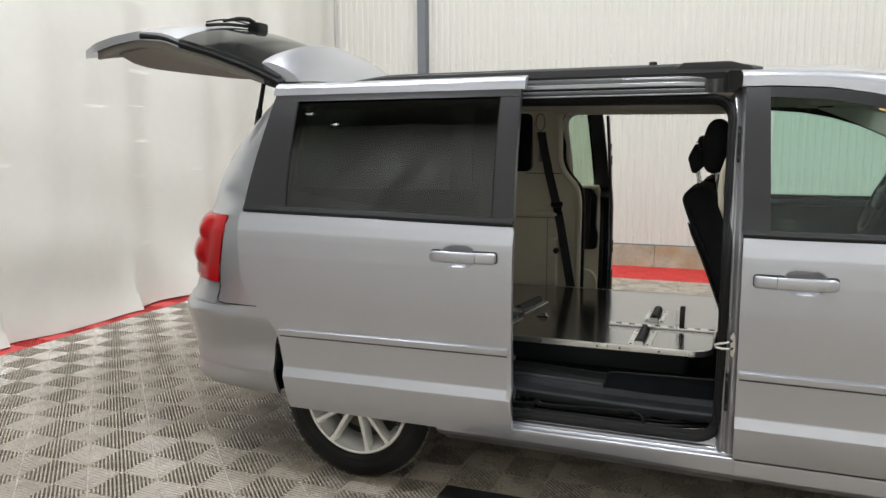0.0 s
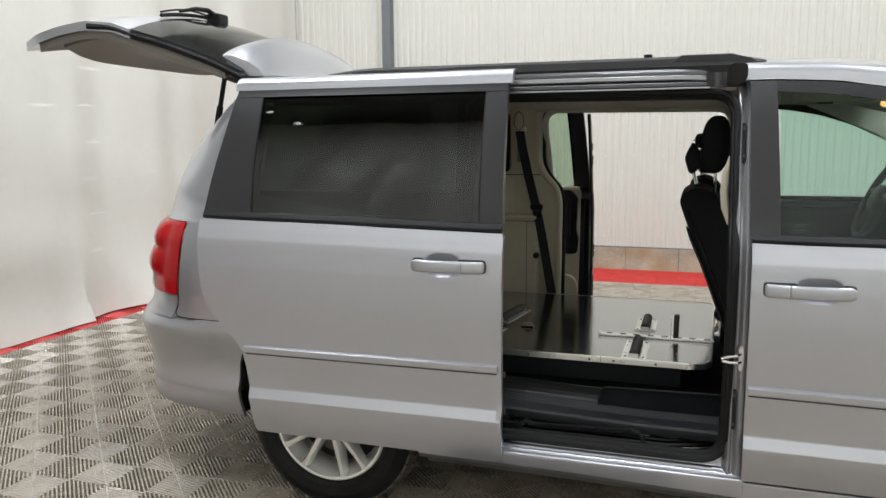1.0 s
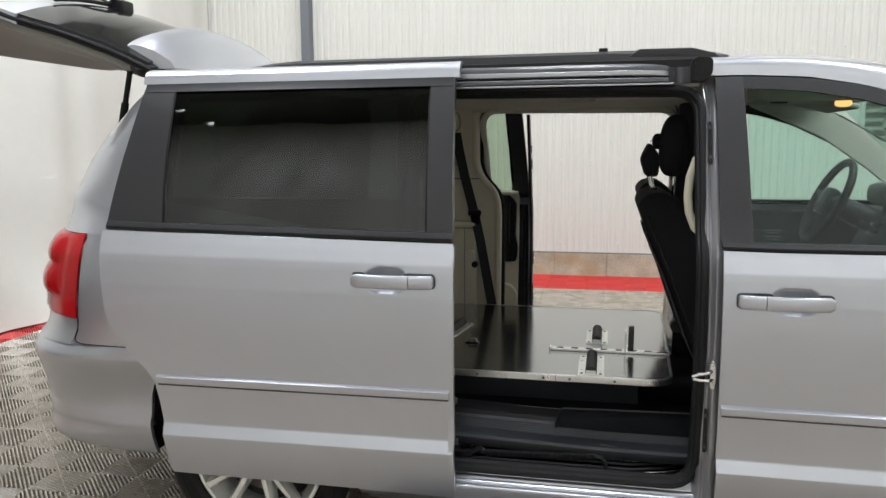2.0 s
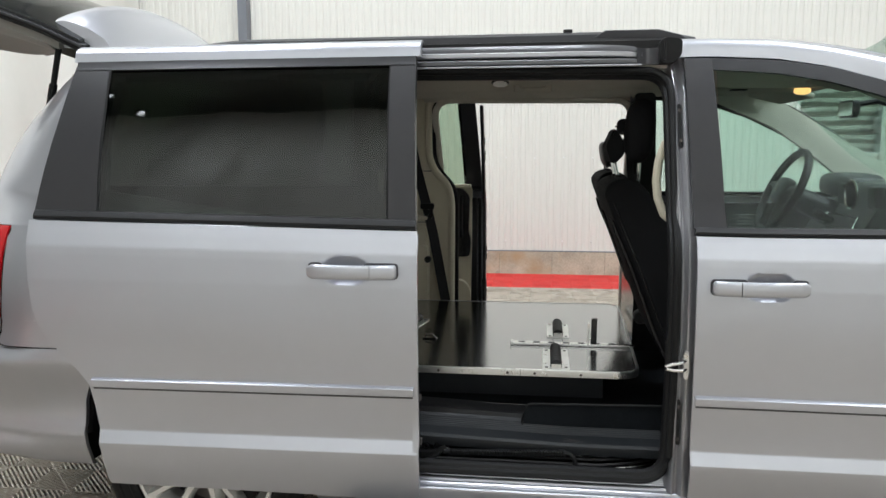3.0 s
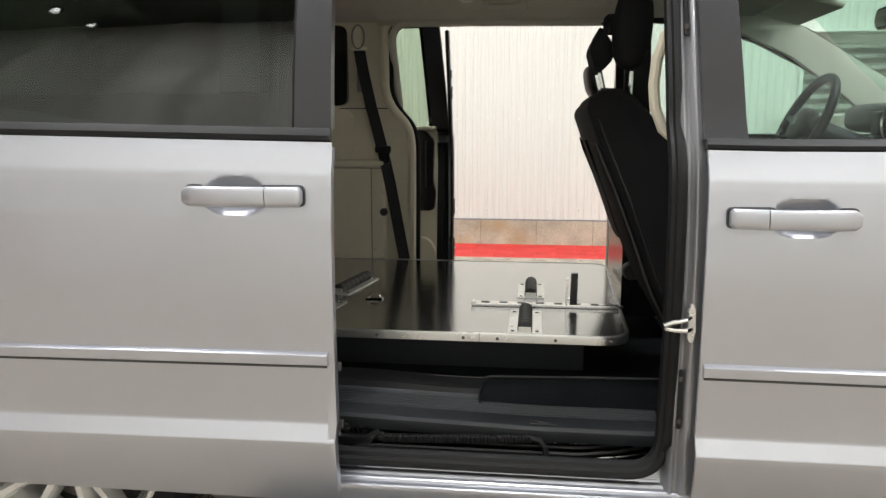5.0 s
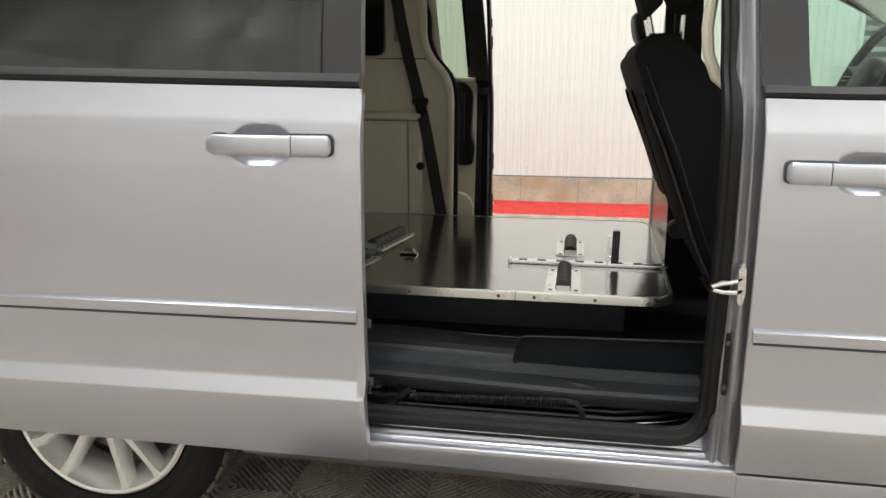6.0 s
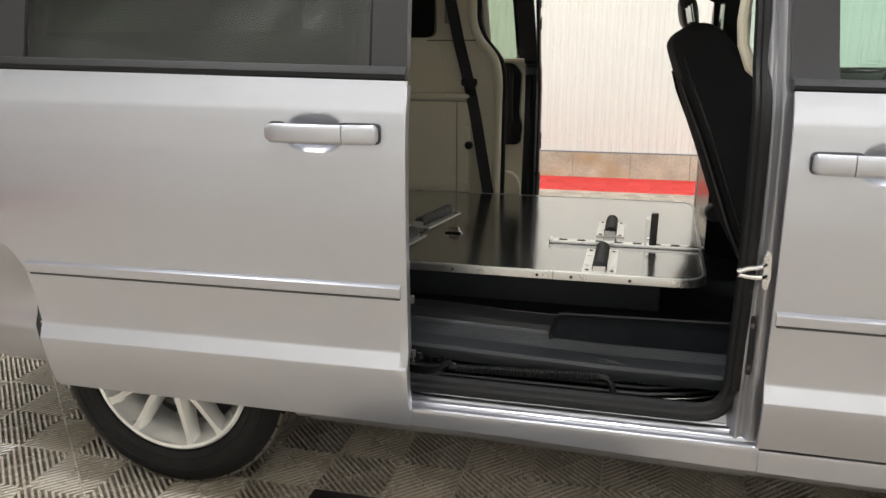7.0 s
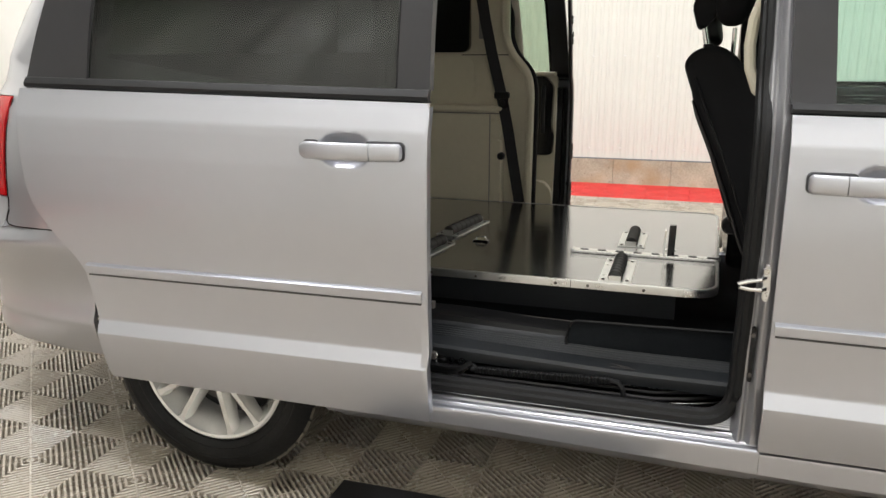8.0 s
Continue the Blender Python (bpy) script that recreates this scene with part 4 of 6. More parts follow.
def wheel(x, side):
    yo = 3.207
    e = new("wheel")
    e.location = Vector((x, 0, 0)) - van.location
    e.parent = van
    R = WHEEL_R
    c = (x, 0, R)

    def turned(profile, name, material, parent=e, n=64, label=""):
        bm = BM()
        lathe(bm, profile, c, "y", n, closed=True)
        for v in bm.verts:
            v.co.y = flip((0, v.co.y, 0), side)[1]
        return part(name, bm, material, parent, label)
    sid = [(0.243, yo + 0.030), (0.250, yo + 0.012), (0.262, yo + 0.006), (0.268, yo + 0.002), (0.272, yo + 0.0035), (0.285, yo + 0.000), (0.296, yo + 0.0), (0.298, yo - 0.0022), (0.303, yo - 0.0022), (0.305, yo + 0.000), (0.315, yo + 0.003), (0.317, yo + 0.0045), (0.325, yo + 0.007), (0.340, yo + 0.018), (0.349, yo + 0.028), (0.349, yo + 0.20), (0.325, yo + 0.22), (0.262, yo + 0.22), (0.243, yo + 0.20)]
    turned(sid, "tyre", TYRE, label="dusty black tyre")
    # tread blocks
    tb = BM()
    for i in range(46):
        q = 2 * math.pi * i / 46
        for k in range(4):
            y0 = yo + 0.024 + k * 0.046
            r = bmesh.ops.create_cube(tb, size=1, matrix=Matrix.Translation((x, y0 + 0.02, R)) @ Matrix.Rotation(q + (k % 2) * 0.06, 4, "Y") @ Matrix.Translation((0, 0, R - 0.0085)) @ Matrix.Diagonal((0.038, 0.038, 0.013, 1)))
    for v in tb.verts:
        v.co.y = flip((0, v.co.y, 0), side)[1]
        v.co.z = max(v.co.z, 0.001)
    part("tread", tb, TREAD, e, "tan dusted tyre tread blocks")
    rim = turned([(0.238, yo + 0.010), (0.244, yo + 0.014), (0.244, yo + 0.03), (0.222, yo + 0.19), (0.197, yo + 0.19), (0.195, yo + 0.088), (0.200, yo + 0.072), (0.222, yo + 0.026), (0.230, yo + 0.012)], "rim", ALLOY, label="silver ten-spoke alloy rim")
    bm = BM()
    for i in range(10):
        q = 2 * math.pi * i / 10 + 0.47 + (0.08 if i % 2 else -0.08)
        w0, a, b = 0.024, 0.045, 0.232
        pts = []
        for (r, w, y0, y1) in ((a, w0, 0.020, 0.075), (0.12, 0.0185, 0.016, 0.065), (0.185, 0.0165, 0.015, 0.055), (0.215, 0.0195, 0.014, 0.05), (b, 0.030, 0.013, 0.045)):
            ring = []
            for sx, yy in ((-1, y1), (1, y1), (0.95, y0 + 0.020), (0.42, y0), (-0.42, y0), (-0.95, y0 + 0.020)):
                u, v = r, sx * w
                ring.append(bm.verts.new(flip((x + u * math.cos(q) - v * math.sin(q), yo + yy, R + u * math.sin(q) + v * math.cos(q)), side)))
            pts.append(ring)
        for A, B in zip(pts, pts[1:]):
            for j in range(6):
                bm.faces.new((A[j], A[(j + 1) % 6], B[(j + 1) % 6], B[j]))
        bm.faces.new(pts[0])
        bm.faces.new(pts[-1])
    part("spokes", bm, ALLOY, e, "ten silver spokes in pairs")
    turned([(0.001, yo + 0.018), (0.030, yo + 0.018), (0.036, yo + 0.024), (0.062, yo + 0.026), (0.066, yo + 0.07), (0.001, yo + 0.07)], "hub", ALLOY)
    turned([(0.07, yo + 0.085), (0.150, yo + 0.085), (0.150, yo + 0.105), (0.07, yo + 0.105)], "brake_disc", BRAKE)
    turned([(0.001, yo + 0.12), (0.214, yo + 0.12), (0.214, yo + 0.125), (0.001, yo + 0.125)], "backing_plate", TRIM_BLACK)
    return e


for wx in (WHEEL_X, FRONT_X):
    for side in (1, -1):
        wheel(wx, side)

# roof, cant rails, rack
def roof_z(y):
    t = abs(y - YC) / (YC - 3.50)
    return 1.768 - 0.058 * t ** 2.6


g = []
for xx in steps(-1.70, 0.98, 30):
    drop = 0.0 if xx < 0.55 else -0.16 * ((xx - 0.55) / 0.43) ** 2 * 0.35
    tail = -0.03 * max(0, (-1.55 - xx) / 0.25) ** 2
    g.append([(xx, y, roof_z(y) + drop + tail) for y in steps(3.50, 2 * YC - 3.50, 24)])
bm = BM()
shell(bm, g, lambda p: p + Vector((0, 0, -0.022)))
part("roof", bm, PAINT, van, "silver roof panel")
RAIL_LOW = line([(0.30, 1.660), (0.42, 1.660), (0.60, 1.650), (0.75, 1.623), (0.90, 1.577), (1.10, 1.480), (1.30, 1.360), (1.56, 1.175), (1.75, 1.06)])
RAIL_TOP = line([(0.30, 1.722), (0.42, 1.722), (0.60, 1.713), (0.75, 1.693), (0.90, 1.660), (1.10, 1.580), (1.30, 1.470), (1.56, 1.285), (1.75, 1.14)])
for side in (1, -1):
    g = []
    for t in steps(0, 1, 12):
        g.append([flip((xx, SIDE(RAIL_LOW(xx)) - 0.004 + 0.012 * t + 0.050 * t ** 6, RAIL_LOW(xx) + (RAIL_TOP(xx) - RAIL_LOW(xx)) * (1 - (1 - t) ** 1.12)), side) for xx in steps(0.312, 1.75, 34)])
    bm = BM()
    shell(bm, g, lambda p: p + Vector((0, 0.035 * side, -0.005)))
    part("cant_rail", bm, PAINT, van, "silver roof rail running into the windscreen pillar")
    # inner lining of the windscreen pillar
    lining = [(0.66, 1.640), (0.786, 1.588), (1.06, 1.475), (1.335, 1.328), (1.56, 1.185), (1.78, 1.160), (1.607, 1.307), (1.325, 1.500), (1.037, 1.625), (0.80, 1.665)]
    if side < 0:
        lining = [(0.66, 1.630), (0.805, 1.572), (1.019, 1.473), (1.221, 1.327), (1.42, 1.16), (1.78, 1.12), (1.62, 1.245), (1.476, 1.333), (1.369, 1.398), (1.191, 1.511), (0.995, 1.627), (0.80, 1.665)]
    y0 = 3.475 if side > 0 else 3.415
    if side > 0:
        lining = [(px, min(pz, RAIL_TOP(px) - 0.03)) for px, pz in lining]
    part("pillar_lining", prism(BM(), rounded(lining, 0.03 if side < 0 else 0.01), "xz", *sorted((flip((0, y0, 0), side)[1], flip((0, y0 + 0.04, 0), side)[1])), 0.012 if side < 0 else 0.004), LINER, van, "grey windscreen pillar lining")
    # door track recess over the opening: a dark roof gutter, a silver rail, a lower dark rail and a bright lip
    # the rails are silver paint; their darker tones hold the recess's shade
    def band(profile, material, x_end, drop=0.0):
        g = []
        for xx in steps(-1.50, x_end, 40):
            t = max(0.0, (xx - 0.02) / (x_end - 0.02))
            g.append([flip((xx, y + 0.018 * t ** 3, z - drop * t ** 2), side) for y, z in profile])
        b = BM()
        shell(b, g, lambda p: p + Vector((0, 0.012 * side, 0)))
        part("track_channel", b, material, van)
    band([(3.480, 1.716), (3.462, 1.709), (3.452, 1.700), (3.448, 1.690), (3.447, 1.6845)], SHADE_GREY, 0.250, 0.006)
    band([(3.446, 1.6835), (3.434, 1.6825), (3.4305, 1.6800), (3.4300, 1.6690), (3.4320, 1.6655), (3.440, 1.6645)], SHADED_SILVER, 0.205, 0.004)
    band([(3.434, 1.6580), (3.418, 1.6570), (3.4145, 1.6540), (3.4140, 1.6440), (3.4170, 1.6405), (3.425, 1.6395)], SHADE_GREY, 0.190)
    part("track_lip", tube(BM(), [flip((xx, 3.409, 1.6355), side) for xx in steps(-1.50, 0.20, 20)], 0.0032, 8), PAINT, van)
    bm = box(BM(), -1.50, 0.30, *sorted((flip((0, 3.458, 0), side)[1], flip((0, 3.50, 0), side)[1])), 1.640, 1.716, 0.002)
    part("track_back", bm, TRIM_BLACK, van)
    # hollow dark end of the channel and its rubber block
    g = []
    for t in steps(0, 1, 12):
        g.append([flip((0.188 + 0.066 * t, 3.430 + 0.026 * math.sin(t * math.pi), z), side) for z in steps(1.640, 1.690, 5)])
    bm = BM()
    shell(bm, g, lambda p: p + Vector((0, 0.01 * side, 0)))
    part("track_end", bm, SHADE_GREY, van)
    bm = BM()
    prism(bm, rounded([(0.252, 1.640), (0.300, 1.640), (0.318, 1.665), (0.318, 1.712), (0.262, 1.716), (0.252, 1.70)], 0.010), "xz", *sorted((flip((0, 3.402, 0), side)[1], flip((0, 3.52, 0), side)[1])), 0.006)
    part("track_end", bm, RUBBER, van, "black rubber end stop of the door track")
    part("stop_rib", tube(BM(), [flip((0.268, 3.401, z), side) for z in (1.648, 1.67, 1.70)], 0.004, 6), TRIM_BLACK, van)
    # roof rack side rail
    g = []
    for xx in steps(-1.35, 0.385, 40):
        e = min(1.0, (xx + 1.35) / 0.25, (0.385 - xx) / 0.16)
        h = 0.022 * math.sin(max(0, e) * math.pi / 2)
        z0 = roof_z(3.60) + 0.009
        y0 = 3.60
        g.append([flip((xx, y0 + a, z0 - 0.012 + b * (h + 0.012)), side) for a, b in ((-0.040, 0.0), (-0.032, 0.70), (-0.015, 1.0), (0.015, 1.0), (0.030, 0.75), (0.036, 0.0))])
    bm = BM()
    shell(bm, g, lambda p: Vector((p.x, p.y, roof_z(p.y) - 0.015)))
    rk = part("roof_rail", bm, GLOSS_BLACK, van, "black roof rack side rail")
    part("rail_foot", prism(BM(), [(0.06, 1.738), (0.37, 1.730), (0.34, 1.744), (0.27, 1.763), (0.10, 1.763)], "xz", *sorted((flip((0, 3.562, 0), side)[1], flip((0, 3.632, 0), side)[1])), 0.004), GLOSS_BLACK, rk)
    part("rail_knob", box(BM(), -0.035, -0.005, *sorted((flip((0, 3.59, 0), side)[1], flip((0, 3.61, 0), side)[1])), 1.756, 1.773, 0.003), RUBBER, rk)

# body shell round the door openings
for side in (1, -1):
    # sill: outer rocker, ribbed scuff plate
    prof = [(3.300, 0.225), (3.225, 0.262), (3.203, 0.285), (3.1985, 0.322), (3.200, 0.331), (3.2035, 0.3345), (3.221, 0.3350), (3.2225, 0.3400), (3.2255, 0.3425), (3.240, 0.3430), (3.2415, 0.3480), (3.2445, 0.3505), (3.257, 0.3510)]
    for k in range(5):
        y0 = 3.258 + k * 0.005
        z0 = 0.353 + k * 0.004
        prof += [(y0, z0), (y0 + 0.001, z0 + 0.0025), (y0 + 0.0035, z0 + 0.003), (y0 + 0.0045, z0 + 0.0015)]
    prof += [(3.284, 0.374), (3.30, 0.376)]
    sag = line([(-0.3, 0.0), (0.2, 0.012), (0.6, 0.018)])
    g = [[flip((xx, y, z - (sag(xx) if z < 0.29 else 0)), side) for y, z in prof] for xx in steps(-0.80, 0.352, 8)]
    bm = BM()
    shell(bm, g, lambda p: Vector((p.x, flip((0, 3.32, 0), side)[1], p.z - 0.02)))
    part("sill", bm, PAINT, van, "silver door sill with ribbed scuff plate", angle=20)
    g = [[flip((xx, y, z - (sag(xx) if z < 0.29 else 0)), side) for y, z in ((3.30, 0.225), (3.225, 0.262), (3.203, 0.285), (3.199, 0.318), (3.2005, 0.326), (3.215, 0.330))] for xx in steps(0.353, 1.50, 6)]
    bm = BM()
    shell(bm, g, lambda p: p + Vector((0, 0.03 * side, 0)))
    part("sill", bm, PAINT, van)
    # rubber seal round the opening
    ring = rounded([(-0.62, 0.372), (0.292, 0.372), (0.298, 0.75), (0.297, 1.10), (0.294, 1.622), (-0.66, 1.632), (-0.64, 1.2)], [0.10, 0.09, 0.3, 0.3, 0.085, 0.10, 0.2], 8)
    ox = 0.0 if side > 0 else 0.042
    ring = [(px + (ox if px > 0 else 0.0), pz) for px, pz in ring]
    pts = [flip((px, SIDE(max(pz, 0.52)) + 0.040 + (0.018 if pz < 0.45 else 0), pz), side) for px, pz in ring]
    part("door_seal", tube(BM(), pts, 0.0125, 8, closed=True), RUBBER, van, "black rubber seal round the door opening")
    inner = [flip((px * 0.985 - 0.001, SIDE(max(pz, 0.52)) + 0.075, 0.995 + (pz - 0.995) * 0.985), side) for px, pz in ring]
    part("door_seal", tube(BM(), inner, 0.017, 8, closed=True), TRIM_BLACK if side > 0 else LINER, van)
    # middle pillar jamb, rolled silver steel; its darker silver stands for shade
    zs = steps(0.34, 1.66, 44)
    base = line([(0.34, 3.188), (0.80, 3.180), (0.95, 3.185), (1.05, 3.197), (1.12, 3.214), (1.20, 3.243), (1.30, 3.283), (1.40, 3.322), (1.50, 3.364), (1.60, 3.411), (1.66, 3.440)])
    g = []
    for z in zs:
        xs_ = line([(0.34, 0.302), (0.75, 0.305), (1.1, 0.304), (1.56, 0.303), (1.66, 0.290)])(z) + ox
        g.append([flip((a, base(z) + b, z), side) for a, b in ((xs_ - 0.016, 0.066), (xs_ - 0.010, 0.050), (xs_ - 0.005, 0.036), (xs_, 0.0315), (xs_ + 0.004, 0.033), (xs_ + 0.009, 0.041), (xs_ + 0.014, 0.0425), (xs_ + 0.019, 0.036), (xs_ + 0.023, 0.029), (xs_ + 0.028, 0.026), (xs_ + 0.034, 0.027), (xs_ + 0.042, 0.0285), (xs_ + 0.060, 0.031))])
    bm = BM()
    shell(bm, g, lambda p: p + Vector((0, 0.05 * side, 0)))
    part("middle_pillar", bm, SHADED_SILVER, van, "silver steel door pillar")
    # black hinge slots on the pillar
    for z0, z1, dx in ((1.385, 1.516, -0.008 + ox), (0.50, 0.64, -0.009 + ox)):
        bm = BM()
        prism(bm, rounded([(0.3185 + dx, z0), (0.3285 + dx, z0), (0.3275 + dx, z1), (0.3175 + dx, z1)], 0.005), "xz", *sorted((flip((0, base(z0) + 0.033, 0), side)[1], flip((0, base(z0) + 0.05, 0), side)[1])), 0.002)
        for v in bm.verts:
            v.co.y += (base(v.co.z) - base(z0)) * side
        sl = part("hinge_slot", bm, TRIM_BLACK, van)
        for zz in (z0 + 0.02, z1 - 0.02):
            part("bolt", lathe(BM(), [(0.0001, -0.004), (0.006, -0.004), (0.006, 0.01)], flip((0.323 + dx, base(zz) + 0.033, zz), side), "y", 8), BRAKE, sl)
# striker loop on the near pillar
st = part("striker", prism(BM(), rounded([(0.321, 0.712), (0.331, 0.706), (0.337, 0.735), (0.334, 0.792), (0.325, 0.797), (0.321, 0.77)], 0.006), "xz", 3.199, 3.213, 0.002), ALU, van, "bright steel door striker loop")
part("loop", tube(BM(), [(0.326, 3.203, 0.765), (0.315, 3.188, 0.763), (0.285, 3.186, 0.757), (0.268, 3.188, 0.750), (0.270, 3.190, 0.742), (0.29, 3.190, 0.738), (0.316, 3.190, 0.738), (0.328, 3.203, 0.739)], 0.0055, 8), CHROME, st)
part("screw", lathe(BM(), [(0.0001, -0.005), (0.007, -0.005), (0.008, 0.004)], (0.326, 3.202, 0.78), "y", 10), CHROME, st)

# ---- front of the van ----
for side in (1, -1):
    g = []
    nose = line([(0.33, 2.78), (0.60, 2.80), (0.80, 2.72), (1.0, 2.60)])
    for z in [0.33, 0.40, 0.46, 0.50, 0.60, 0.70, 0.80, 0.90, 0.98]:
        row = []
        for i in range(31):
            t = i / 30
            x0 = line([(0.33, 1.50), (0.6, 1.562), (1.135, 1.522)])(z) + 0.006
            x1 = nose(z)
            d = 0.41 ** 2 - (z - WHEEL_R) ** 2
            if d > 0:
                x0 = FRONT_X + math.sqrt(d)
            q = t * math.pi / 2
            n = 2.7
            u, v = math.sin(q) ** (2 / n), math.cos(q) ** (2 / n)
            xs0 = max(x0, 1.95)
            if t < 0.25:
                xx, yy = x0 + (xs0 - x0) * t / 0.25, SIDE(z) + 0.02 * (t / 0.25) ** 2
            else:
                q = (t - 0.25) / 0.75 * math.pi / 2
                u, v = math.sin(q) ** (2 / n), max(0, math.cos(q)) ** (2 / n)
                xx, yy = xs0 + (x1 - xs0) * u, YC - (YC - SIDE(z) - 0.02) * v
            row.append(flip((xx, yy, z), side))
        g.append(row)
    bm = BM()
    shell(bm, g, lambda p: p + (Vector((1.9, YC, p.z)) - p).normalized() * 0.015)
    part("front_fender", bm, PAINT, van, "silver front fender and bumper half")
    lampbm = BM()
    prism(lampbm, rounded([(3.42, 0.66), (3.80, 0.70), (3.76, 0.86), (3.40, 0.90)], 0.03), "yz", 2.50, 2.70, 0.01)
    for v in lampbm.verts:
        v.co.y = flip((0, v.co.y, 0), side)[1]
        v.co.x += 0.10 * (1 - abs(v.co.y - YC) / 0.77)
    part("head_lamp", lampbm, WHITE_LENS, van, "clear headlamp lens")
    bm = BM()
    g = []
    for q in steps(-0.15, math.pi + 0.15, 24):
        g.append([flip((FRONT_X - 0.41 * math.cos(q), y, WHEEL_R + 0.41 * math.sin(q)), side) for y in steps(3.21, 3.44, 3)])
    shell(bm, g, lambda p: p + Vector((p.x - FRONT_X, 0, p.z - WHEEL_R)).normalized() * 0.01)
    part("wheel_housing", bm, TRIM_BLACK, van)
    # strip over the arch
    g = []
    for t in steps(0, 1, 6):
        row = []
        for xx in steps(1.525, 2.35, 18):
            d = 0.41 ** 2 - (xx - FRONT_X) ** 2
            lo = max(0.60, WHEEL_R + math.sqrt(d) if d > 0 else 0.33)
            hi = 1.125 - 0.10 * ((xx - 1.525) / 0.83) ** 1.5
            z = lo + (hi - lo) * t
            row.append(flip((xx, SIDE(min(z, 1.1)) + 0.02 + 0.10 * max(0, (xx - 1.9) / 0.45) ** 2, z), side))
        g.append(row)
    bm = BM()
    shell(bm, g, lambda p: p + Vector((0, 0.012 * side, 0)))
    part("front_fender", bm, PAINT, van)
g = []
for xx in steps(1.60, 2.62, 16):
    z0 = 1.145 - 0.20 * ((xx - 1.60) / 1.02) ** 1.8
    g.append([(xx, y, z0 + 0.03 - 0.05 * (abs(y - YC) / 0.93) ** 2.5) for y in steps(3.245 + 0.25 * max(0, (xx - 1.9) / 0.72) ** 2, 2 * YC - 3.245 - 0.25 * max(0, (xx - 1.9) / 0.72) ** 2, 14)])
bm = BM()
shell(bm, g, lambda p: p + Vector((0, 0, -0.02)))
part("hood", bm, PAINT, van, "silver engine hood")
g = []
for t in steps(0, 1, 14):
    xx, zz = 0.965 + 0.70 * t, 1.715 - 0.58 * t - 0.05 * math.sin(t * math.pi)
    hw = 0.62 + 0.16 * t
    g.append([(xx + 0.10 * (1 - (s / hw) ** 2), YC + s, zz + 0.02) for s in steps(-hw, hw, 12)])
bm = BM()
shell(bm, g, lambda p: p + Vector((-0.004, 0, -0.004)))
ws = part("windscreen", bm, CLEAR, van, "green tinted windscreen")
ws.visible_shadow = False
part("grille", box(BM(), 2.70, 2.76, 3.78, 4.57, 0.68, 0.86, 0.02), TRIM_BLACK, van)
part("underbody", box(BM(), -1.62, 2.45, 3.40, 4.95, 0.22, 0.30, 0.02), TRIM_BLACK, van, "black underside")
part("engine_bulkhead", box(BM(), 1.62, 1.66, 3.30, 5.05, 0.30, 1.12, 0.01), TRIM_BLACK, van)

# ---- raised tailgate ----
EDGE_Z = line([(-2.84, 1.930), (-2.76, 1.952), (-2.60, 1.985), (-2.45, 2.000), (-2.30, 1.985), (-2.22, 1.955), (-2.05, 1.905), (-1.85, 1.830), (-1.70, 1.755)])
HALF_W = line([(-2.84, 0.69), (-2.72, 0.735), (-2.45, 0.745), (-2.22, 0.735), (-1.95, 0.70), (-1.70, 0.655)])
CROWN = line([(-2.84, 0.05), (-2.45, 0.085), (-2.20, 0.12), (-1.9, 0.10), (-1.70, 0.06)])


def gate_sheet(x0, x1, n, inset, lift, thick, wide=1.0):
    g = []
    for xx in steps(x0, x1, n):
        hw = HALF_W(xx) * wide - inset
        g.append([(xx, YC + s, EDGE_Z(xx) + CROWN(xx) * (1 - (abs(s) / hw) ** 2.4) + lift) for s in [hw * math.sin(k * math.pi / 32) for k in range(-16, 17)]])
    bm = BM()
    return shell(bm, g, lambda p: p + Vector((0, 0, -thick)))


gate = part("tailgate", gate_sheet(-2.84, -2.215, 14, 0.0, 0.0, 0.040), PAINT, van, "raised silver tailgate")
part("rear_glass", gate_sheet(-2.215, -1.72, 14, 0.012, 0.002, 0.008), SEAL_GLASS, gate, "black rear window glass")
part("gate_frame", gate_sheet(-2.30, -1.70, 14, 0.006, -0.010, 0.03), TRIM_BLACK, gate)
part("gate_lining", gate_sheet(-2.76, -1.80, 16, 0.03, -0.035, 0.035), GATE_TRIM, gate, "pale inner lining of the tailgate")
lin = BM()
g = []
for xx in steps(-2.66, -1.90, 14):
    hw = HALF_W(xx) - 0.09
    g.append([(xx, YC + s, EDGE_Z(xx) - 0.068 - 0.052 * (1 - (abs(s) / hw) ** 6)) for s in steps(-hw, hw, 14)])
shell(lin, g, lambda p: p + Vector((0, 0, 0.04)))
part("gate_lining", lin, GATE_TRIM, gate)
for s in (-1, 1):
    pts = [(xx, YC + s * (HALF_W(xx) - 0.004), EDGE_Z(xx) - 0.022) for xx in steps(-2.43, -1.71, 14)]
    part("gate_seal", tube(BM(), pts, [0.015 - 0.006 * min(1, k / 4) for k in range(15)], 8), RUBBER, gate)
    y = 3.60 if s < 0 else 2 * YC - 3.60
    part("gas_strut", tube(BM(), [(-1.925, y, 1.42), (-1.878, y, 1.62), (-1.8775, y, 1.621), (-1.835, y, 1.80)], [0.015, 0.015, 0.011, 0.011], 10), RUBBER, gate, "black gas strut")
sp = BM()
g = []
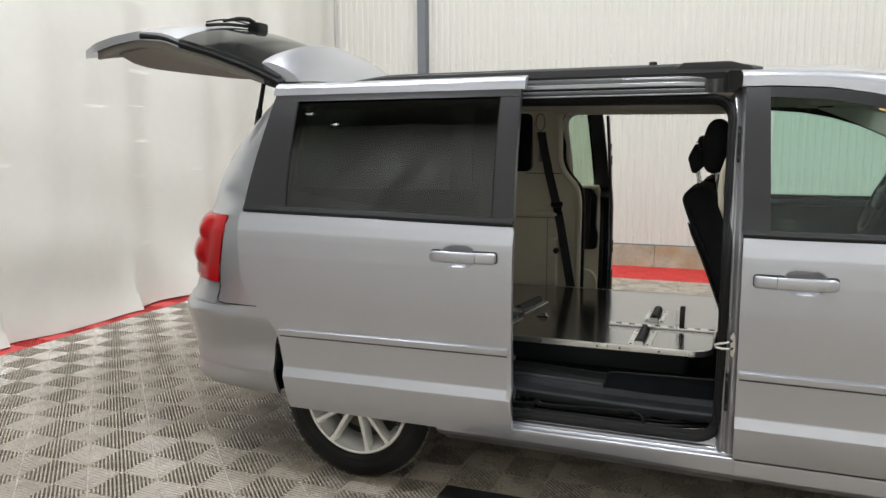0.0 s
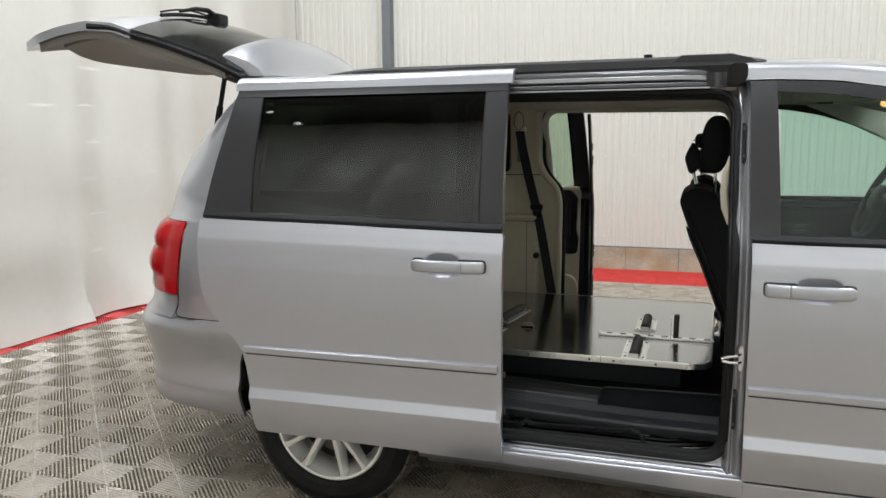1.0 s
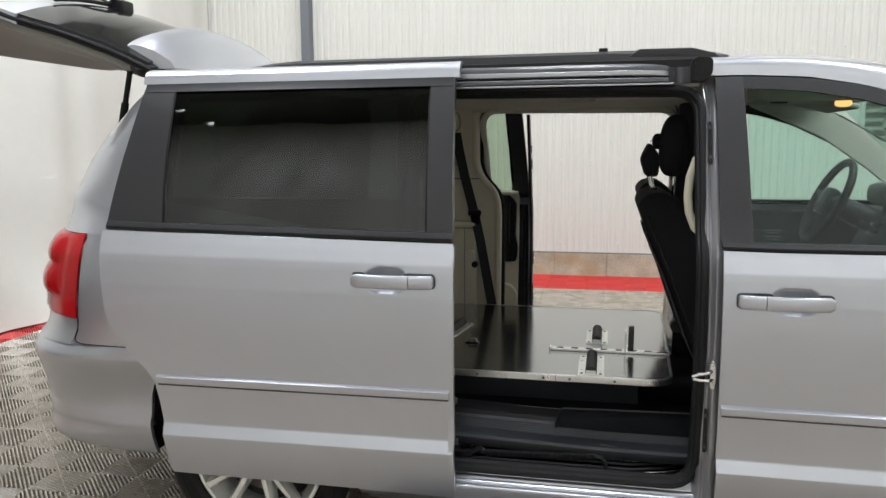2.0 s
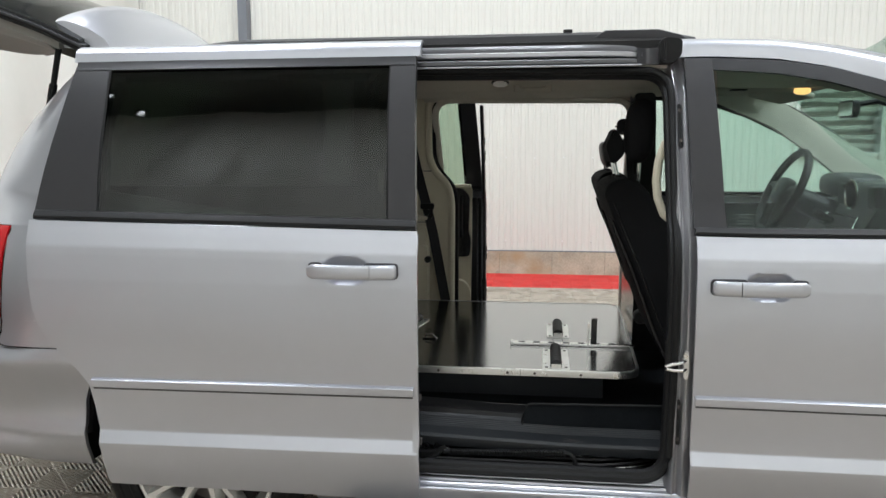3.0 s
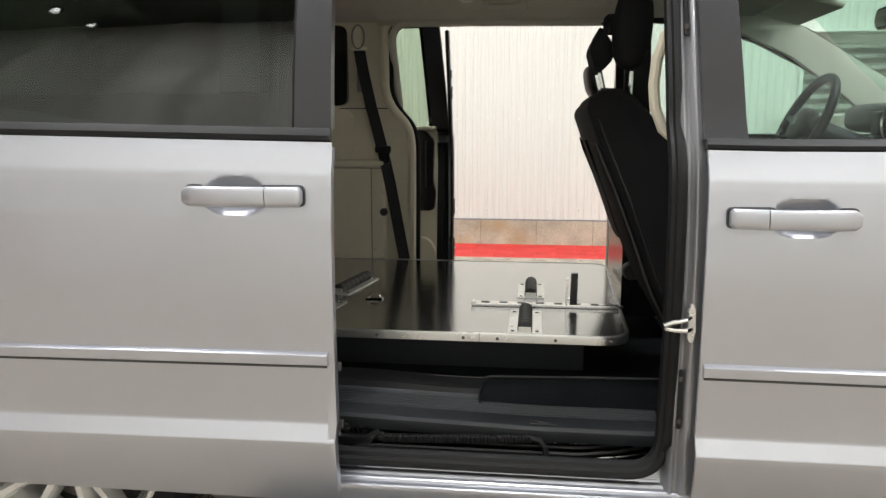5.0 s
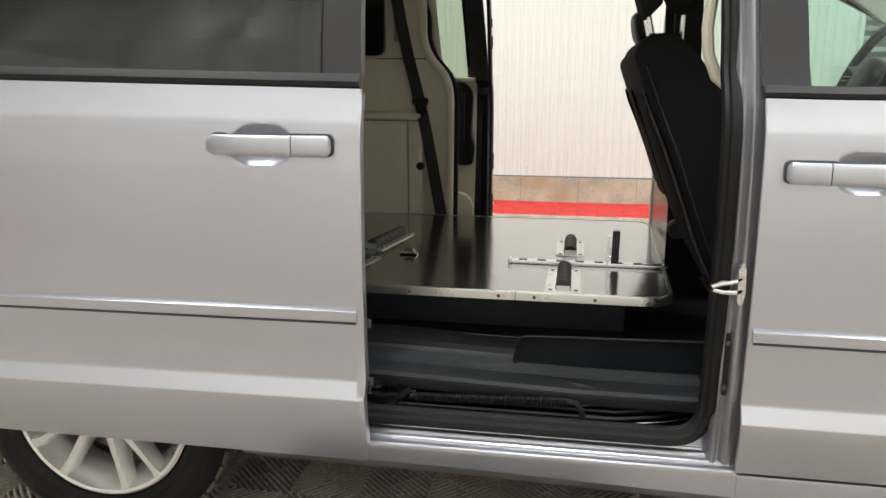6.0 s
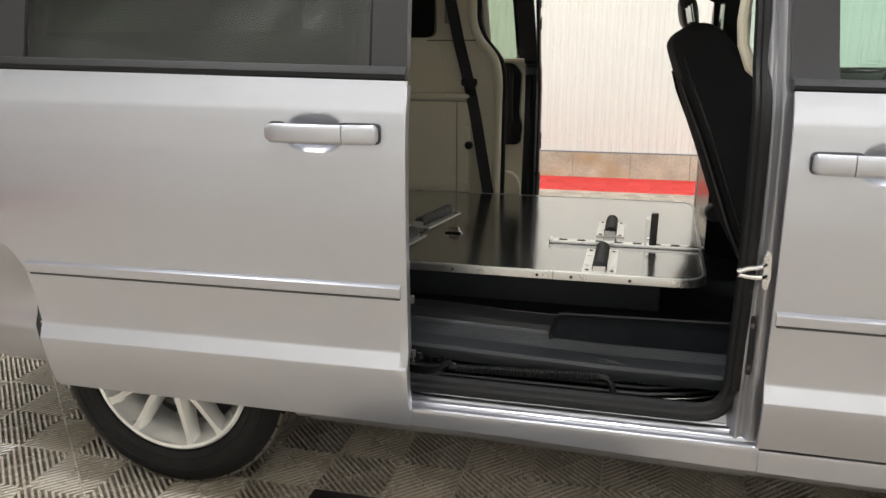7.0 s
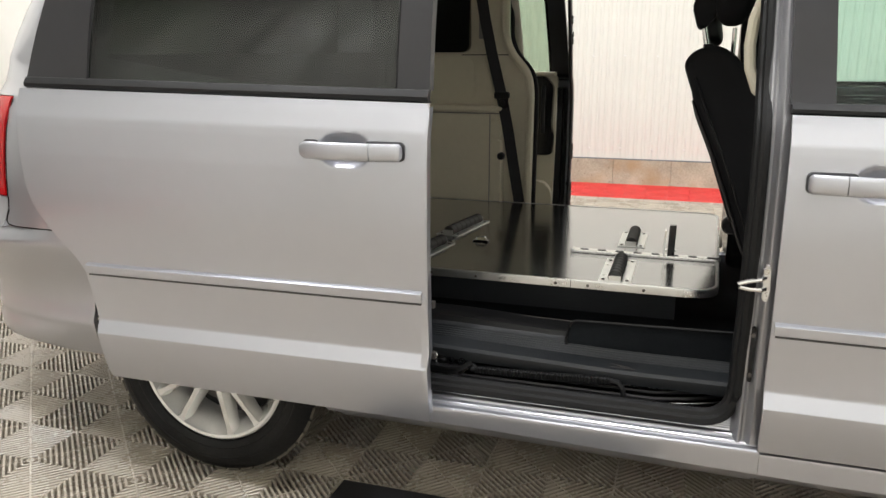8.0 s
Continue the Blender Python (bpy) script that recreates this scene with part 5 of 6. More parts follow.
for k in range(33):
    y = 3.56 + 1.32 * k / 32
    t = k / 32
    rise = math.sin(math.pi * (0.04 + 0.92 * t)) ** 0.55
    zt = 1.775 + 0.20 * rise
    zb = 1.735 + 0.03 * rise
    g.append([(-1.785 + a, y, zb + (zt - zb) * b) for a, b in ((0.16, 0.0), (0.14, 0.30), (0.085, 0.66), (0.03, 0.90), (-0.015, 1.0), (-0.05, 0.96), (-0.06, 0.80), (-0.04, 0.40), (-0.02, 0.0))])
shell(sp, g, lambda p: Vector((-1.745, p.y, min(p.z, 1.745))))
part("spoiler", sp, PAINT, gate, "silver rear spoiler standing above the roof")


def gate_top(x, y):
    return EDGE_Z(x) + CROWN(x) * (1 - (abs(y - YC) / HALF_W(x)) ** 2.4)


on_gate = lambda x, y, h: (x, y, gate_top(x, y) + h)
wip = part("wiper_arm", tube(BM(), [on_gate(-2.215, 4.10, 0.030), on_gate(-2.225, 4.04, 0.052), on_gate(-2.24, 3.96, 0.050), on_gate(-2.26, 3.86, 0.028)], [0.014, 0.013, 0.010, 0.007], 8), RUBBER, gate, "black rear wiper")
part("wiper_blade", tube(BM(), [on_gate(-2.245, y, 0.014) for y in steps(3.70, 4.13, 12)], 0.009, 8), RUBBER, wip)
part("blade_spine", tube(BM(), [on_gate(-2.262, y, 0.024 + 0.012 * math.sin((y - 3.72) / 0.38 * math.pi)) for y in steps(3.72, 4.10, 10)], 0.005, 6), RUBBER, wip)
part("wiper_pivot", box(BM(), -2.255, -2.175, 4.06, 4.15, gate_top(-2.2, 4.1) - 0.01, gate_top(-2.2, 4.1) + 0.045, 0.012), TRIM_BLACK, wip)

# ---- inside the van ----
def cushion_block(c, rx, ry, rz):
    return box(BM(), c[0] - rx, c[0] + rx, c[1] - ry, c[1] + ry, c[2] - rz, c[2] + rz, min(rx, ry, rz) * 0.5, 3)


part("cabin_floor", box(BM(), -2.20, 1.62, 3.46, 4.88, 0.36, 0.405, 0.004), CARPET, van, "black carpet floor")
# step well: grooved plastic tread over a dark track cavity
g = []
prof = [(3.333, 0.422), (3.334, 0.434), (3.340, 0.4415), (3.350, 0.4445), (3.392, 0.4490)]
for k in range(5):
    y0 = 3.396 + k * 0.010
    prof += [(y0, 0.4465 + k * 0.0026), (y0 + 0.002, 0.450 + k * 0.0026), (y0 + 0.006, 0.450 + k * 0.0026), (y0 + 0.008, 0.4475 + k * 0.0026)]
prof += [(3.448, 0.464), (3.452, 0.466), (3.458, 0.472)]
for xx in steps(-0.78, 0.298, 30):
    lift = 0.016 * (xx < 0) * min(1, -xx / 0.5) if xx < 0 else 0
    g.append([(xx, y, z + lift) for y, z in prof])
bm = BM()
shell(bm, g, lambda p: p + Vector((0, 0.004, -0.018)))
part("step_tread", bm, STEP_GREY, van, "dark grey grooved plastic step", angle=24)
SCUFFS = [((-0.03, 3.372), (0.03, 3.357)), ((-0.02, 3.348), (0.045, 3.346)), ((-0.19, 3.352), (-0.185, 3.362)), ((0.0, 3.36), (0.02, 3.352))]
for a, b in SCUFFS:
    part("scuff", tube(BM(), [(a[0], a[1], 0.4468), (b[0], b[1], 0.4464)], 0.0008, 5), BRAKE, van, "pale scratch on the step")
# riser and carpet flap behind the step
g = [[(xx, 3.454 + a, 0.462 + b * (0.034 + 0.004 * math.sin(xx * 9)) + 0.010 * (xx < 0) * min(1, -xx / 0.5)) for xx in steps(-0.80, 0.30, 24)] for a, b in ((0, 0), (0.004, 0.3), (0.012, 0.8), (0.035, 1.0), (0.09, 1.02))]
bm = BM()
shell(bm, g, lambda p: p + Vector((0, 0.012, -0.012)))
part("step_riser", bm, TRIM_BLACK, van, "dark plastic riser behind the step")
flap = rounded([(-0.160, 0.456), (0.305, 0.444), (0.305, 0.545), (-0.140, 0.535)], [0.03, 0.0, 0.0, 0.02], 5)
part("carpet_flap", prism(BM(), flap, "xz", 3.440, 3.452, 0.004), CARPET, van, "black carpet flap with bound edge")
part("flap_binding", tube(BM(), [(p[0], 3.437, p[1]) for p in flap], 0.004, 6, closed=True), LEATHER, van)
part("load_floor", box(BM(), -0.80, 0.62, 3.49, 3.80, 0.40, 0.462, 0.012), CARPET, van, "black carpeted floor edge")
part("bright_strip", tube(BM(), [(-0.34, 3.540, 0.5035), (-0.32, 3.538, 0.500), (-0.24, 3.536, 0.499), (-0.15, 3.533, 0.4985)], 0.0014, 6), BRAKE, van)
# lower track: channel blackened for its shade, guide rail, bolts, drive chain and arm
part("track_channel", box(BM(), -0.85, 0.30, 3.286, 3.47, 0.335, 0.362, 0.003), TRACK_SHADE, van)
part("track_wall", box(BM(), -0.85, 0.30, 3.452, 3.47, 0.362, 0.455, 0.002), TRACK_SHADE, van)
part("track_lip", prism(BM(), [(3.286, 0.372), (3.300, 0.372), (3.302, 0.384), (3.294, 0.388), (3.286, 0.384)], "yz", -0.85, 0.285), TRACK_SHADE, van)
for y, z in ((3.335, 0.376), (3.365, 0.380), (3.398, 0.378)):
    part("guide_rail", tube(BM(), [(-0.80, y, z), (0.10, y, z), (0.20, y + 0.03, z), (0.27, y + 0.07, z)], 0.005, 6), GLOSS_BLACK, van)
ch = BM()
for i in range(44):
    t = i / 43
    px, py, pz = -0.385 + 0.365 * t, 3.326 - 0.004 * math.sin(t * 3), 0.400 + 0.016 * t
    box(ch, px - 0.0034, px + 0.0034, py - 0.010, py + 0.010, pz - 0.0092, pz + 0.0092, 0.002, 1)
tube(ch, [(-0.40, 3.328, 0.399), (-0.02, 3.326, 0.416), (0.004, 3.325, 0.412), (0.016, 3.323, 0.398), (0.020, 3.321, 0.380), (0.020, 3.320, 0.360)], 0.0085, 8)
part("drive_chain", ch, TRIM_BLACK, van, "black ribbed drive cable")
for bx in (-0.235, -0.085):
    part("bolt", lathe(BM(), [(0.0001, -0.008), (0.012, -0.008), (0.015, 0.0), (0.015, 0.01)], (bx, 3.448, 0.400), "y", 12), ZINC, van)
for y, z in ((3.312, 0.374), (3.384, 0.3825)):
    part("rail_lip", tube(BM(), [(-0.80, y, z), (-0.1, y, z), (0.12, y + 0.004, z), (0.21, y + 0.03, z), (0.27, y + 0.06, z)], 0.0016, 6), ALU, van)
# the door's roller arm: bent steel bracket, rollers on pins, a latch hook and a rubber stop
ra = part("roller_arm", prism(BM(), rounded([(-0.60, 3.318), (-0.47, 3.312), (-0.42, 3.330), (-0.382, 3.336), (-0.382, 3.352), (-0.41, 3.356), (-0.425, 3.37), (-0.49, 3.41), (-0.60, 3.41)], 0.010), "xy", 0.396, 0.403, 0.002), TRIM_BLACK, van, "steel roller arm of the sliding door")
part("arm_lip", ribbon(BM(), [(-0.60, 3.330, 0.374), (-0.507, 3.328, 0.371), (-0.474, 3.328, 0.369), (-0.450, 3.329, 0.373), (-0.430, 3.330, 0.382), (-0.408, 3.331, 0.404), (-0.388, 3.331, 0.412)], 0.007, 0.003, (0, 0.5, 1)), ALU, ra, "bright bent steel lip")
part("arm_band", ribbon(BM(), [(-0.60, 3.330, 0.388), (-0.507, 3.327, 0.384), (-0.470, 3.327, 0.383), (-0.445, 3.328, 0.388), (-0.424, 3.329, 0.402), (-0.400, 3.330, 0.416)], 0.014, 0.006, (0, 0.3, 1)), RUBBER, ra)
part("bracket", prism(BM(), rounded([(-0.60, 0.403), (-0.42, 0.403), (-0.430, 0.436), (-0.47, 0.452), (-0.60, 0.456)], 0.012), "xz", 3.404, 3.410, 0.001), TRIM_BLACK, ra)
for rx, ry, rr in ((-0.492, 3.352, 0.020), (-0.452, 3.378, 0.018), (-0.535, 3.362, 0.022), (-0.438, 3.348, 0.012)):
    part("roller", lathe(BM(), [(0.0001, 0.0), (rr - 0.003, 0.0), (rr, 0.005), (rr, 0.012), (rr - 0.003, 0.015), (rr, 0.018), (rr, 0.026), (rr - 0.005, 0.032), (0.0001, 0.032)], (rx, ry, 0.403), "z", 16), TRIM_BLACK, ra)
for px, py, h in ((-0.508, 3.336, 0.026), (-0.488, 3.346, 0.038), (-0.535, 3.362, 0.040), (-0.452, 3.378, 0.038)):
    part("pin", lathe(BM(), [(0.0001, 0.0), (0.0060, 0.0), (0.0060, h - 0.004), (0.0080, h - 0.004), (0.0075, h), (0.0040, h + 0.004), (0.0001, h + 0.0045)], (px, py, 0.403), "z", 10), CHROME, ra)
for px, py in ((-0.462, 3.334), (-0.430, 3.340)):
    part("bushing", lathe(BM(), [(0.005, -0.006), (0.010, -0.006), (0.010, 0.008), (0.005, 0.008)], (px, py, 0.416), "y", 14, closed=True), SHELL_BLACK, ra)
part("stop", cushion_block((-0.57, 3.345, 0.432), 0.022, 0.02, 0.024), RUBBER, ra)

# headliner
g = []
for xx in steps(-1.72, 0.86, 18):
    g.append([(xx, y, 1.722 - 0.092 * (abs(y - YC) / 0.70) ** 2.4) for y in steps(3.474, 2 * YC - 3.474, 22)])
bm = BM()
shell(bm, g, lambda p: p + Vector((0, 0, 0.012)))
part("headliner", bm, LINER, van, "grey-beige cloth headliner")


def liner_z(y):
    return 1.722 - 0.092 * (abs(y - YC) / 0.70) ** 2.4


# header: the lining turns down to the top of the windscreen
g = [[(xx, y, liner_z(y) + (1.638 - liner_z(y)) * t) for y in steps(3.52, 2 * YC - 3.52, 16)] for xx, t in ((0.845, 0.06), (0.90, 0.35), (0.95, 0.72), (0.985, 0.95), (1.0, 1.0))]
bm = BM()
shell(bm, g, lambda p: p + Vector((0.004, 0, 0.014)))
part("header", bm, LINER, van, "grey-beige header above the windscreen")

# ceiling fittings
sx, sy = -0.300, 4.60


def tilt(bm, y0, k):
    for v in bm.verts:
        v.co.z -= (v.co.y - y0) * k
    return bm


SPZ = liner_z(sy) - 0.004
sk = part("speaker", tilt(lathe(BM(), [(0.0001, -0.010), (0.034, -0.010), (0.042, -0.004), (0.044, 0.012)], (sx, sy, SPZ), "z", 24), sy, 0.34), TRIM_BLACK, van, "round ceiling speaker grille")
for k in range(-3, 4):
    hw = math.sqrt(max(0, 0.034 ** 2 - (k * 0.0095) ** 2))
    part("grille_bar", tilt(box(BM(), sx - hw, sx + hw, sy + k * 0.0095 - 0.0014, sy + k * 0.0095 + 0.0014, SPZ - 0.0135, SPZ - 0.0105), sy, 0.34), ZINC, sk)
part("speaker_rim", tilt(lathe(BM(), [(0.043, -0.007), (0.052, -0.003), (0.055, 0.014), (0.043, 0.014)], (sx, sy, SPZ), "z", 28, closed=True), sy, 0.34), LINER, sk)
part("header_lining", prism(BM(), rounded([(4.760, 1.666), (4.815, 1.630), (4.87, 1.613), (4.935, 1.613), (4.935, 1.675), (4.775, 1.675)], 0.006), "yz", -0.70, 0.42), LINER, van, "grey-beige lining over the far door opening")
gh = part("grab_handle", tube(BM(), [(-0.226, 4.715, 1.668), (-0.218, 4.690, 1.660), (-0.19, 4.684, 1.655), (-0.11, 4.684, 1.655), (-0.082, 4.690, 1.660), (-0.074, 4.715, 1.668)], 0.013, 10), LINER, van, "folded beige grab handle")
for hx in (-0.224, -0.076):
    part("end_cap", box(BM(), hx - 0.016, hx + 0.016, 4.680, 4.735, 1.645, 1.684, 0.008), LINER, gh)
LZ = liner_z(4.33)
hk = part("ceiling_lamp", prism(BM(), rounded([(-0.055, 4.305), (0.0, 4.305), (0.0, 4.355), (-0.055, 4.355)], 0.012), "xy", LZ - 0.030, LZ + 0.002, 0.006), ZINC, van, "small ceiling lamp with a dark grille")
for k in range(3):
    part("lamp_slot", box(BM(), -0.050 + k * 0.012, -0.042 + k * 0.012, 4.303, 4.345, LZ - 0.034, LZ - 0.026, 0.002), TRIM_BLACK, hk)

def shear(bm, k, z0=1.1):
    """Leans the upper part inwards with the glass."""
    for v in bm.verts:
        v.co.y += max(0.0, v.co.z - z0) * k
    return bm


# far side wall lining behind the far opening
for side in (-1, 1):
    out = rounded([(-1.68, 0.40), (-0.565, 0.40), (-0.560, 1.10), (-0.575, 1.185), (-0.650, 1.270), (-0.676, 1.340), (-0.672, 1.60), (-0.64, 1.64), (-1.50, 1.64)], [0, 0, 0.05, 0.06, 0.06, 0.05, 0.05, 0.02, 0], 6)
    y0, y1 = sorted((flip((0, 3.40, 0), side)[1], flip((0, 3.37, 0), side)[1]))
    body = BM()
    if side < 0:
        prism(body, out, "xz", y0, y1, 0.008)
    else:
        # the near side has an open window between sill, roof edge and belt pillar
        prism(body, [(-1.68, 0.40), (-0.565, 0.40), (-0.560, 1.10), (-0.575, 1.185), (-0.64, 1.262), (-1.62, 1.262)], "xz", y0, y1, 0.004)
        prism(body, [(-1.58, 1.605), (-0.66, 1.605), (-0.64, 1.64), (-1.50, 1.64)], "xz", y0, y1, 0.004)
        prism(body, [(-0.705, 1.263), (-0.645, 1.263), (-0.676, 1.340), (-0.672, 1.604), (-0.71, 1.604)], "xz", y0, y1, 0.004)
        part("body_pillar", shear(prism(BM(), [(-0.81, 1.263), (-0.707, 1.263), (-0.712, 1.604), (-0.80, 1.604)], "xz", y0 - 0.004, y1 - 0.004, 0.004), 0.13, 1.15), PAINT, van, "silver body pillar behind the sliding door")
    for v in body.verts:
        lean = max(0.0, v.co.z - 1.15) * 0.13 * side
        v.co.y += lean
    tr = part("side_lining", body, BEIGE if side < 0 else TRIM_BLACK, van, "beige moulded side lining" if side < 0 else "black body frame round the quarter window")
    if side < 0:
        yb = 4.948
        part("lining_edge", tube(BM(), [(p[0] + 0.017, yb + 0.010 - max(0, p[1] - 1.15) * 0.13, p[1]) for p in out[1:-2]], 0.010, 8), RUBBER, tr)
        part("lining_roll", tube(BM(), [(p[0] - 0.010, yb - 0.004 - max(0, p[1] - 1.15) * 0.13, p[1]) for p in out[1:-2]], 0.019, 10), BEIGE, tr)
        part("lining_step", prism(BM(), rounded([(-1.70, 0.42), (-0.692, 0.42), (-0.685, 1.0), (-0.695, 1.035), (-1.70, 1.045)], [0, 0, 0.02, 0.02, 0], 5), "xz", 4.880, 4.95, 0.022), BEIGE, tr)
        part("lining_panel", prism(BM(), rounded([(-1.60, 1.06), (-0.835, 1.055), (-0.835, 1.255), (-1.60, 1.255)], 0.03), "xz", 4.926, 4.95, 0.010), BEIGE, tr)
        part("lining_seam", box(BM(), -0.90, -0.665, 4.9255, 4.935, 1.262, 1.266), TRIM_BLACK, tr)
        part("belt_slot", prism(BM(), rounded([(-0.808, 1.335), (-0.772, 1.335), (-0.785, 1.50), (-0.808, 1.50)], 0.006), "xz", 4.896, 4.93), GATE_TRIM, tr)
        part("lid_rim", box(BM(), -1.70, -0.686, 4.866, 4.895, 1.006, 1.036, 0.010), BEIGE, tr)
        part("lid_gap", box(BM(), -1.70, -0.690, 4.8775, 4.885, 0.998, 1.003), GATE_TRIM, tr)
        part("lid_gap", box(BM(), -0.748, -0.744, 4.8775, 4.885, 0.45, 0.998), GATE_TRIM, tr)
        for zc, h in ((0.755, 0.125), (0.935, 0.042)):
            part("lining_pocket", prism(BM(), rounded([(-0.735, zc - h), (-0.690, zc - h), (-0.690, zc + h), (-0.735, zc + h)], 0.012), "xz", 4.866, 4.90, 0.008), BEIGE, tr)
        part("lining_knob", lathe(BM(), [(0.0001, -0.012), (0.014, -0.012), (0.018, 0.0), (0.018, 0.012)], (-0.688, 4.862, 0.806), "y", 14), RUBBER, tr)
        part("quarter_window", prism(BM(), rounded([(-1.55, 1.275), (-0.852, 1.275), (-0.846, 1.62), (-1.55, 1.62)], 0.04), "xz", 4.885, 4.935, 0.004), SEAL_GLASS, tr, "dark rear quarter window")
    else:
        part("quarter_window", prism(BM(), rounded([(-1.60, 1.262), (-0.79, 1.262), (-0.81, 1.606), (-1.57, 1.606)], 0.02), "xz", 3.402, 3.407), QUARTER, tr, "dark rear quarter window")
# seat belt on the far lining
bl = part("seat_belt", ribbon(BM(), [(-0.790, 4.866, 1.522), (-0.775, 4.880, 1.42), (-0.745, 4.893, 1.27), (-0.690, 4.880, 1.07), (-0.655, 4.858, 0.93), (-0.605, 4.852, 0.66), (-0.590, 4.852, 0.58)], 0.050, 0.0025, (1, 0.15, 0.25)), WEBBING, van, "black seat belt with buckle tongue")
part("belt_anchor", prism(BM(), rounded([(-0.812, 1.525), (-0.770, 1.525), (-0.772, 1.610), (-0.808, 1.610)], 0.018), "xz", 4.850, 4.890, 0.008), BEIGE, bl)
part("anchor_ring", tube(BM(), [(-0.790 + 0.027 * math.cos(q), 4.852, 1.566 + 0.050 * math.sin(q)) for q in steps(0, 6.2832, 24)[:-1]], 0.004, 6, closed=True), GATE_TRIM, bl)
part("belt_guide", box(BM(), -0.828, -0.750, 4.850, 4.872, 1.510, 1.532, 0.008), BEIGE, bl)
part("tongue", prism(BM(), rounded([(-0.706, 1.035), (-0.664, 1.020), (-0.656, 1.085), (-0.700, 1.095)], 0.008), "xz", 4.868, 4.876, 0.002), CHROME, bl, "steel buckle tongue")
part("tongue_cover", box(BM(), -0.726, -0.654, 4.864, 4.886, 1.068, 1.100, 0.008), RUBBER, bl)

# far middle pillar lining with the oval grab loop
part("pillar_lining", shear(prism(BM(), rounded([(0.355, 0.45), (0.47, 0.45), (0.47, 1.1), (0.43, 1.64), (0.335, 1.64), (0.355, 1.1)], 0.02), "xz", 4.93, 4.985, 0.012), -0.36), TRIM_BLACK, van, "dark far door pillar lining")
part("pillar_lining", shear(prism(BM(), rounded([(0.322, 0.45), (0.41, 0.45), (0.42, 1.1), (0.40, 1.64), (0.305, 1.64), (0.325, 1.1)], 0.02), "xz", 3.335, 3.395, 0.012), 0.36), TRIM_BLACK, van)


def front_seat(cy, parent, ahead=0.0):
    """A black bucket seat; the seat back leans to the rear, its shell shows from behind."""
    e = new("front_seat")
    e.location = Vector((0.60, cy, 0.40)) - parent.location
    e.parent = parent
    e["label"] = "black bucket seat with headrest, seen from behind"
    hw = 0.245
    # back cushion: a side outline from hip to shoulder, thick and square-edged, softened at the rims
    rear = [(0.425, 0.50), (0.372, 0.60), (0.296, 0.75), (0.250, 0.877), (0.207, 0.99), (0.150, 1.120), (0.122, 1.195), (0.108, 1.235)]
    front = [(0.128, 1.266), (0.160, 1.279), (0.195, 1.283), (0.233, 1.264), (0.318, 1.165), (0.385, 1.03), (0.455, 0.88), (0.545, 0.70), (0.60, 0.50)]
    outline = rounded([(px + ahead, pz) for px, pz in rear + front], 0.03, 3)
    bm = BM()
    rings = []
    mx = [0.30 + ahead, 0.95]
    for u, k in ((-1.0, 0.90), (-0.985, 0.95), (-0.95, 0.985), (-0.88, 1.0), (0.88, 1.0), (0.95, 0.985), (0.985, 0.95), (1.0, 0.90)):
        inset = (1 - k) * 0.22
        ring = []
        for px, pz in outline:
            d = Vector((mx[0] + (pz - mx[1]) * -0.40 - px, (mx[1] - pz) * 0.35))
            d = d.normalized() * inset if d.length > 1e-6 else d
            ring.append(bm.verts.new((px + d.x, cy + u * hw * (1 - 0.10 * max(0.0, (pz - 1.10) / 0.18) ** 2), pz + d.y)))
        rings.append(ring)
    m = len(outline)
    for A, B in zip(rings, rings[1:]):
        for k in range(m):
            bm.faces.new((A[k], A[(k + 1) % m], B[(k + 1) % m], B[k]))
    bm.faces.new(rings[0])
    bm.faces.new(rings[-1])
    part("backrest", bm, FABRIC, e, "black cloth seat back", angle=60)
    # hard glossy shell let into the rear face, with raised rims
    edge_x = line([(pz, px + ahead) for px, pz in rear])
    g = []
    for z in steps(0.56, 1.13, 16):
        g.append([(edge_x(z) - 0.006 - 0.012 * math.sin((z - 0.56) / 0.57 * math.pi) + 0.016 * (abs(v) / 0.19) ** 4, cy + v, z) for v in steps(-0.19, 0.19, 10)])
    bm = BM()
    shell(bm, g, lambda p: p + Vector((0.02, 0, 0.008)))
    part("back_shell", bm, FABRIC, e, "black grained plastic back shell")
    for s in (-1, 1):
        part("shell_rim", tube(BM(), [(edge_x(z) - 0.004, cy + s * 0.226, z) for z in steps(0.60, 1.14, 12)], [0.004] + [0.0075] * 11 + [0.003], 8), SHELL_BLACK, e)
        part("piping", tube(BM(), [(edge_x(z) + 0.022, cy + s * (hw + 0.0005), z) for z in steps(0.58, 1.20, 12)], 0.0032, 6), SHELL_BLACK, e)
    part("hinge_cover", lathe(BM(), [(0.0001, -0.020), (0.040, -0.018), (0.048, -0.006), (0.048, 0.015)], (0.385 + ahead, cy - hw - 0.004, 0.64), "y", 20), SHELL_BLACK, e)
    bm = box(BM(), 0.44, 0.98, cy - 0.25, cy + 0.25, 0.56, 0.70, 0.05, 4)
    part("seat_cushion", bm, FABRIC, e)
    bm = box(BM(), 0.48, 0.92, cy - 0.21, cy + 0.21, 0.40, 0.57, 0.01)
    part("seat_base", bm, TRIM_BLACK, e)
    part("recline_knob", lathe(BM(), [(0.0001, -0.025), (0.026, -0.025), (0.032, -0.012), (0.032, 0.015)], (0.47, cy - hw - 0.012, 0.66), "y", 18), LEATHER, e)
    # headrest on two posts
    for s in (-0.055, 0.055):
        part("headrest_post", tube(BM(), [(0.172 + ahead, cy + s, 1.262), (0.150 + ahead, cy + s, 1.36)], 0.0065, 10), CHROME, e)
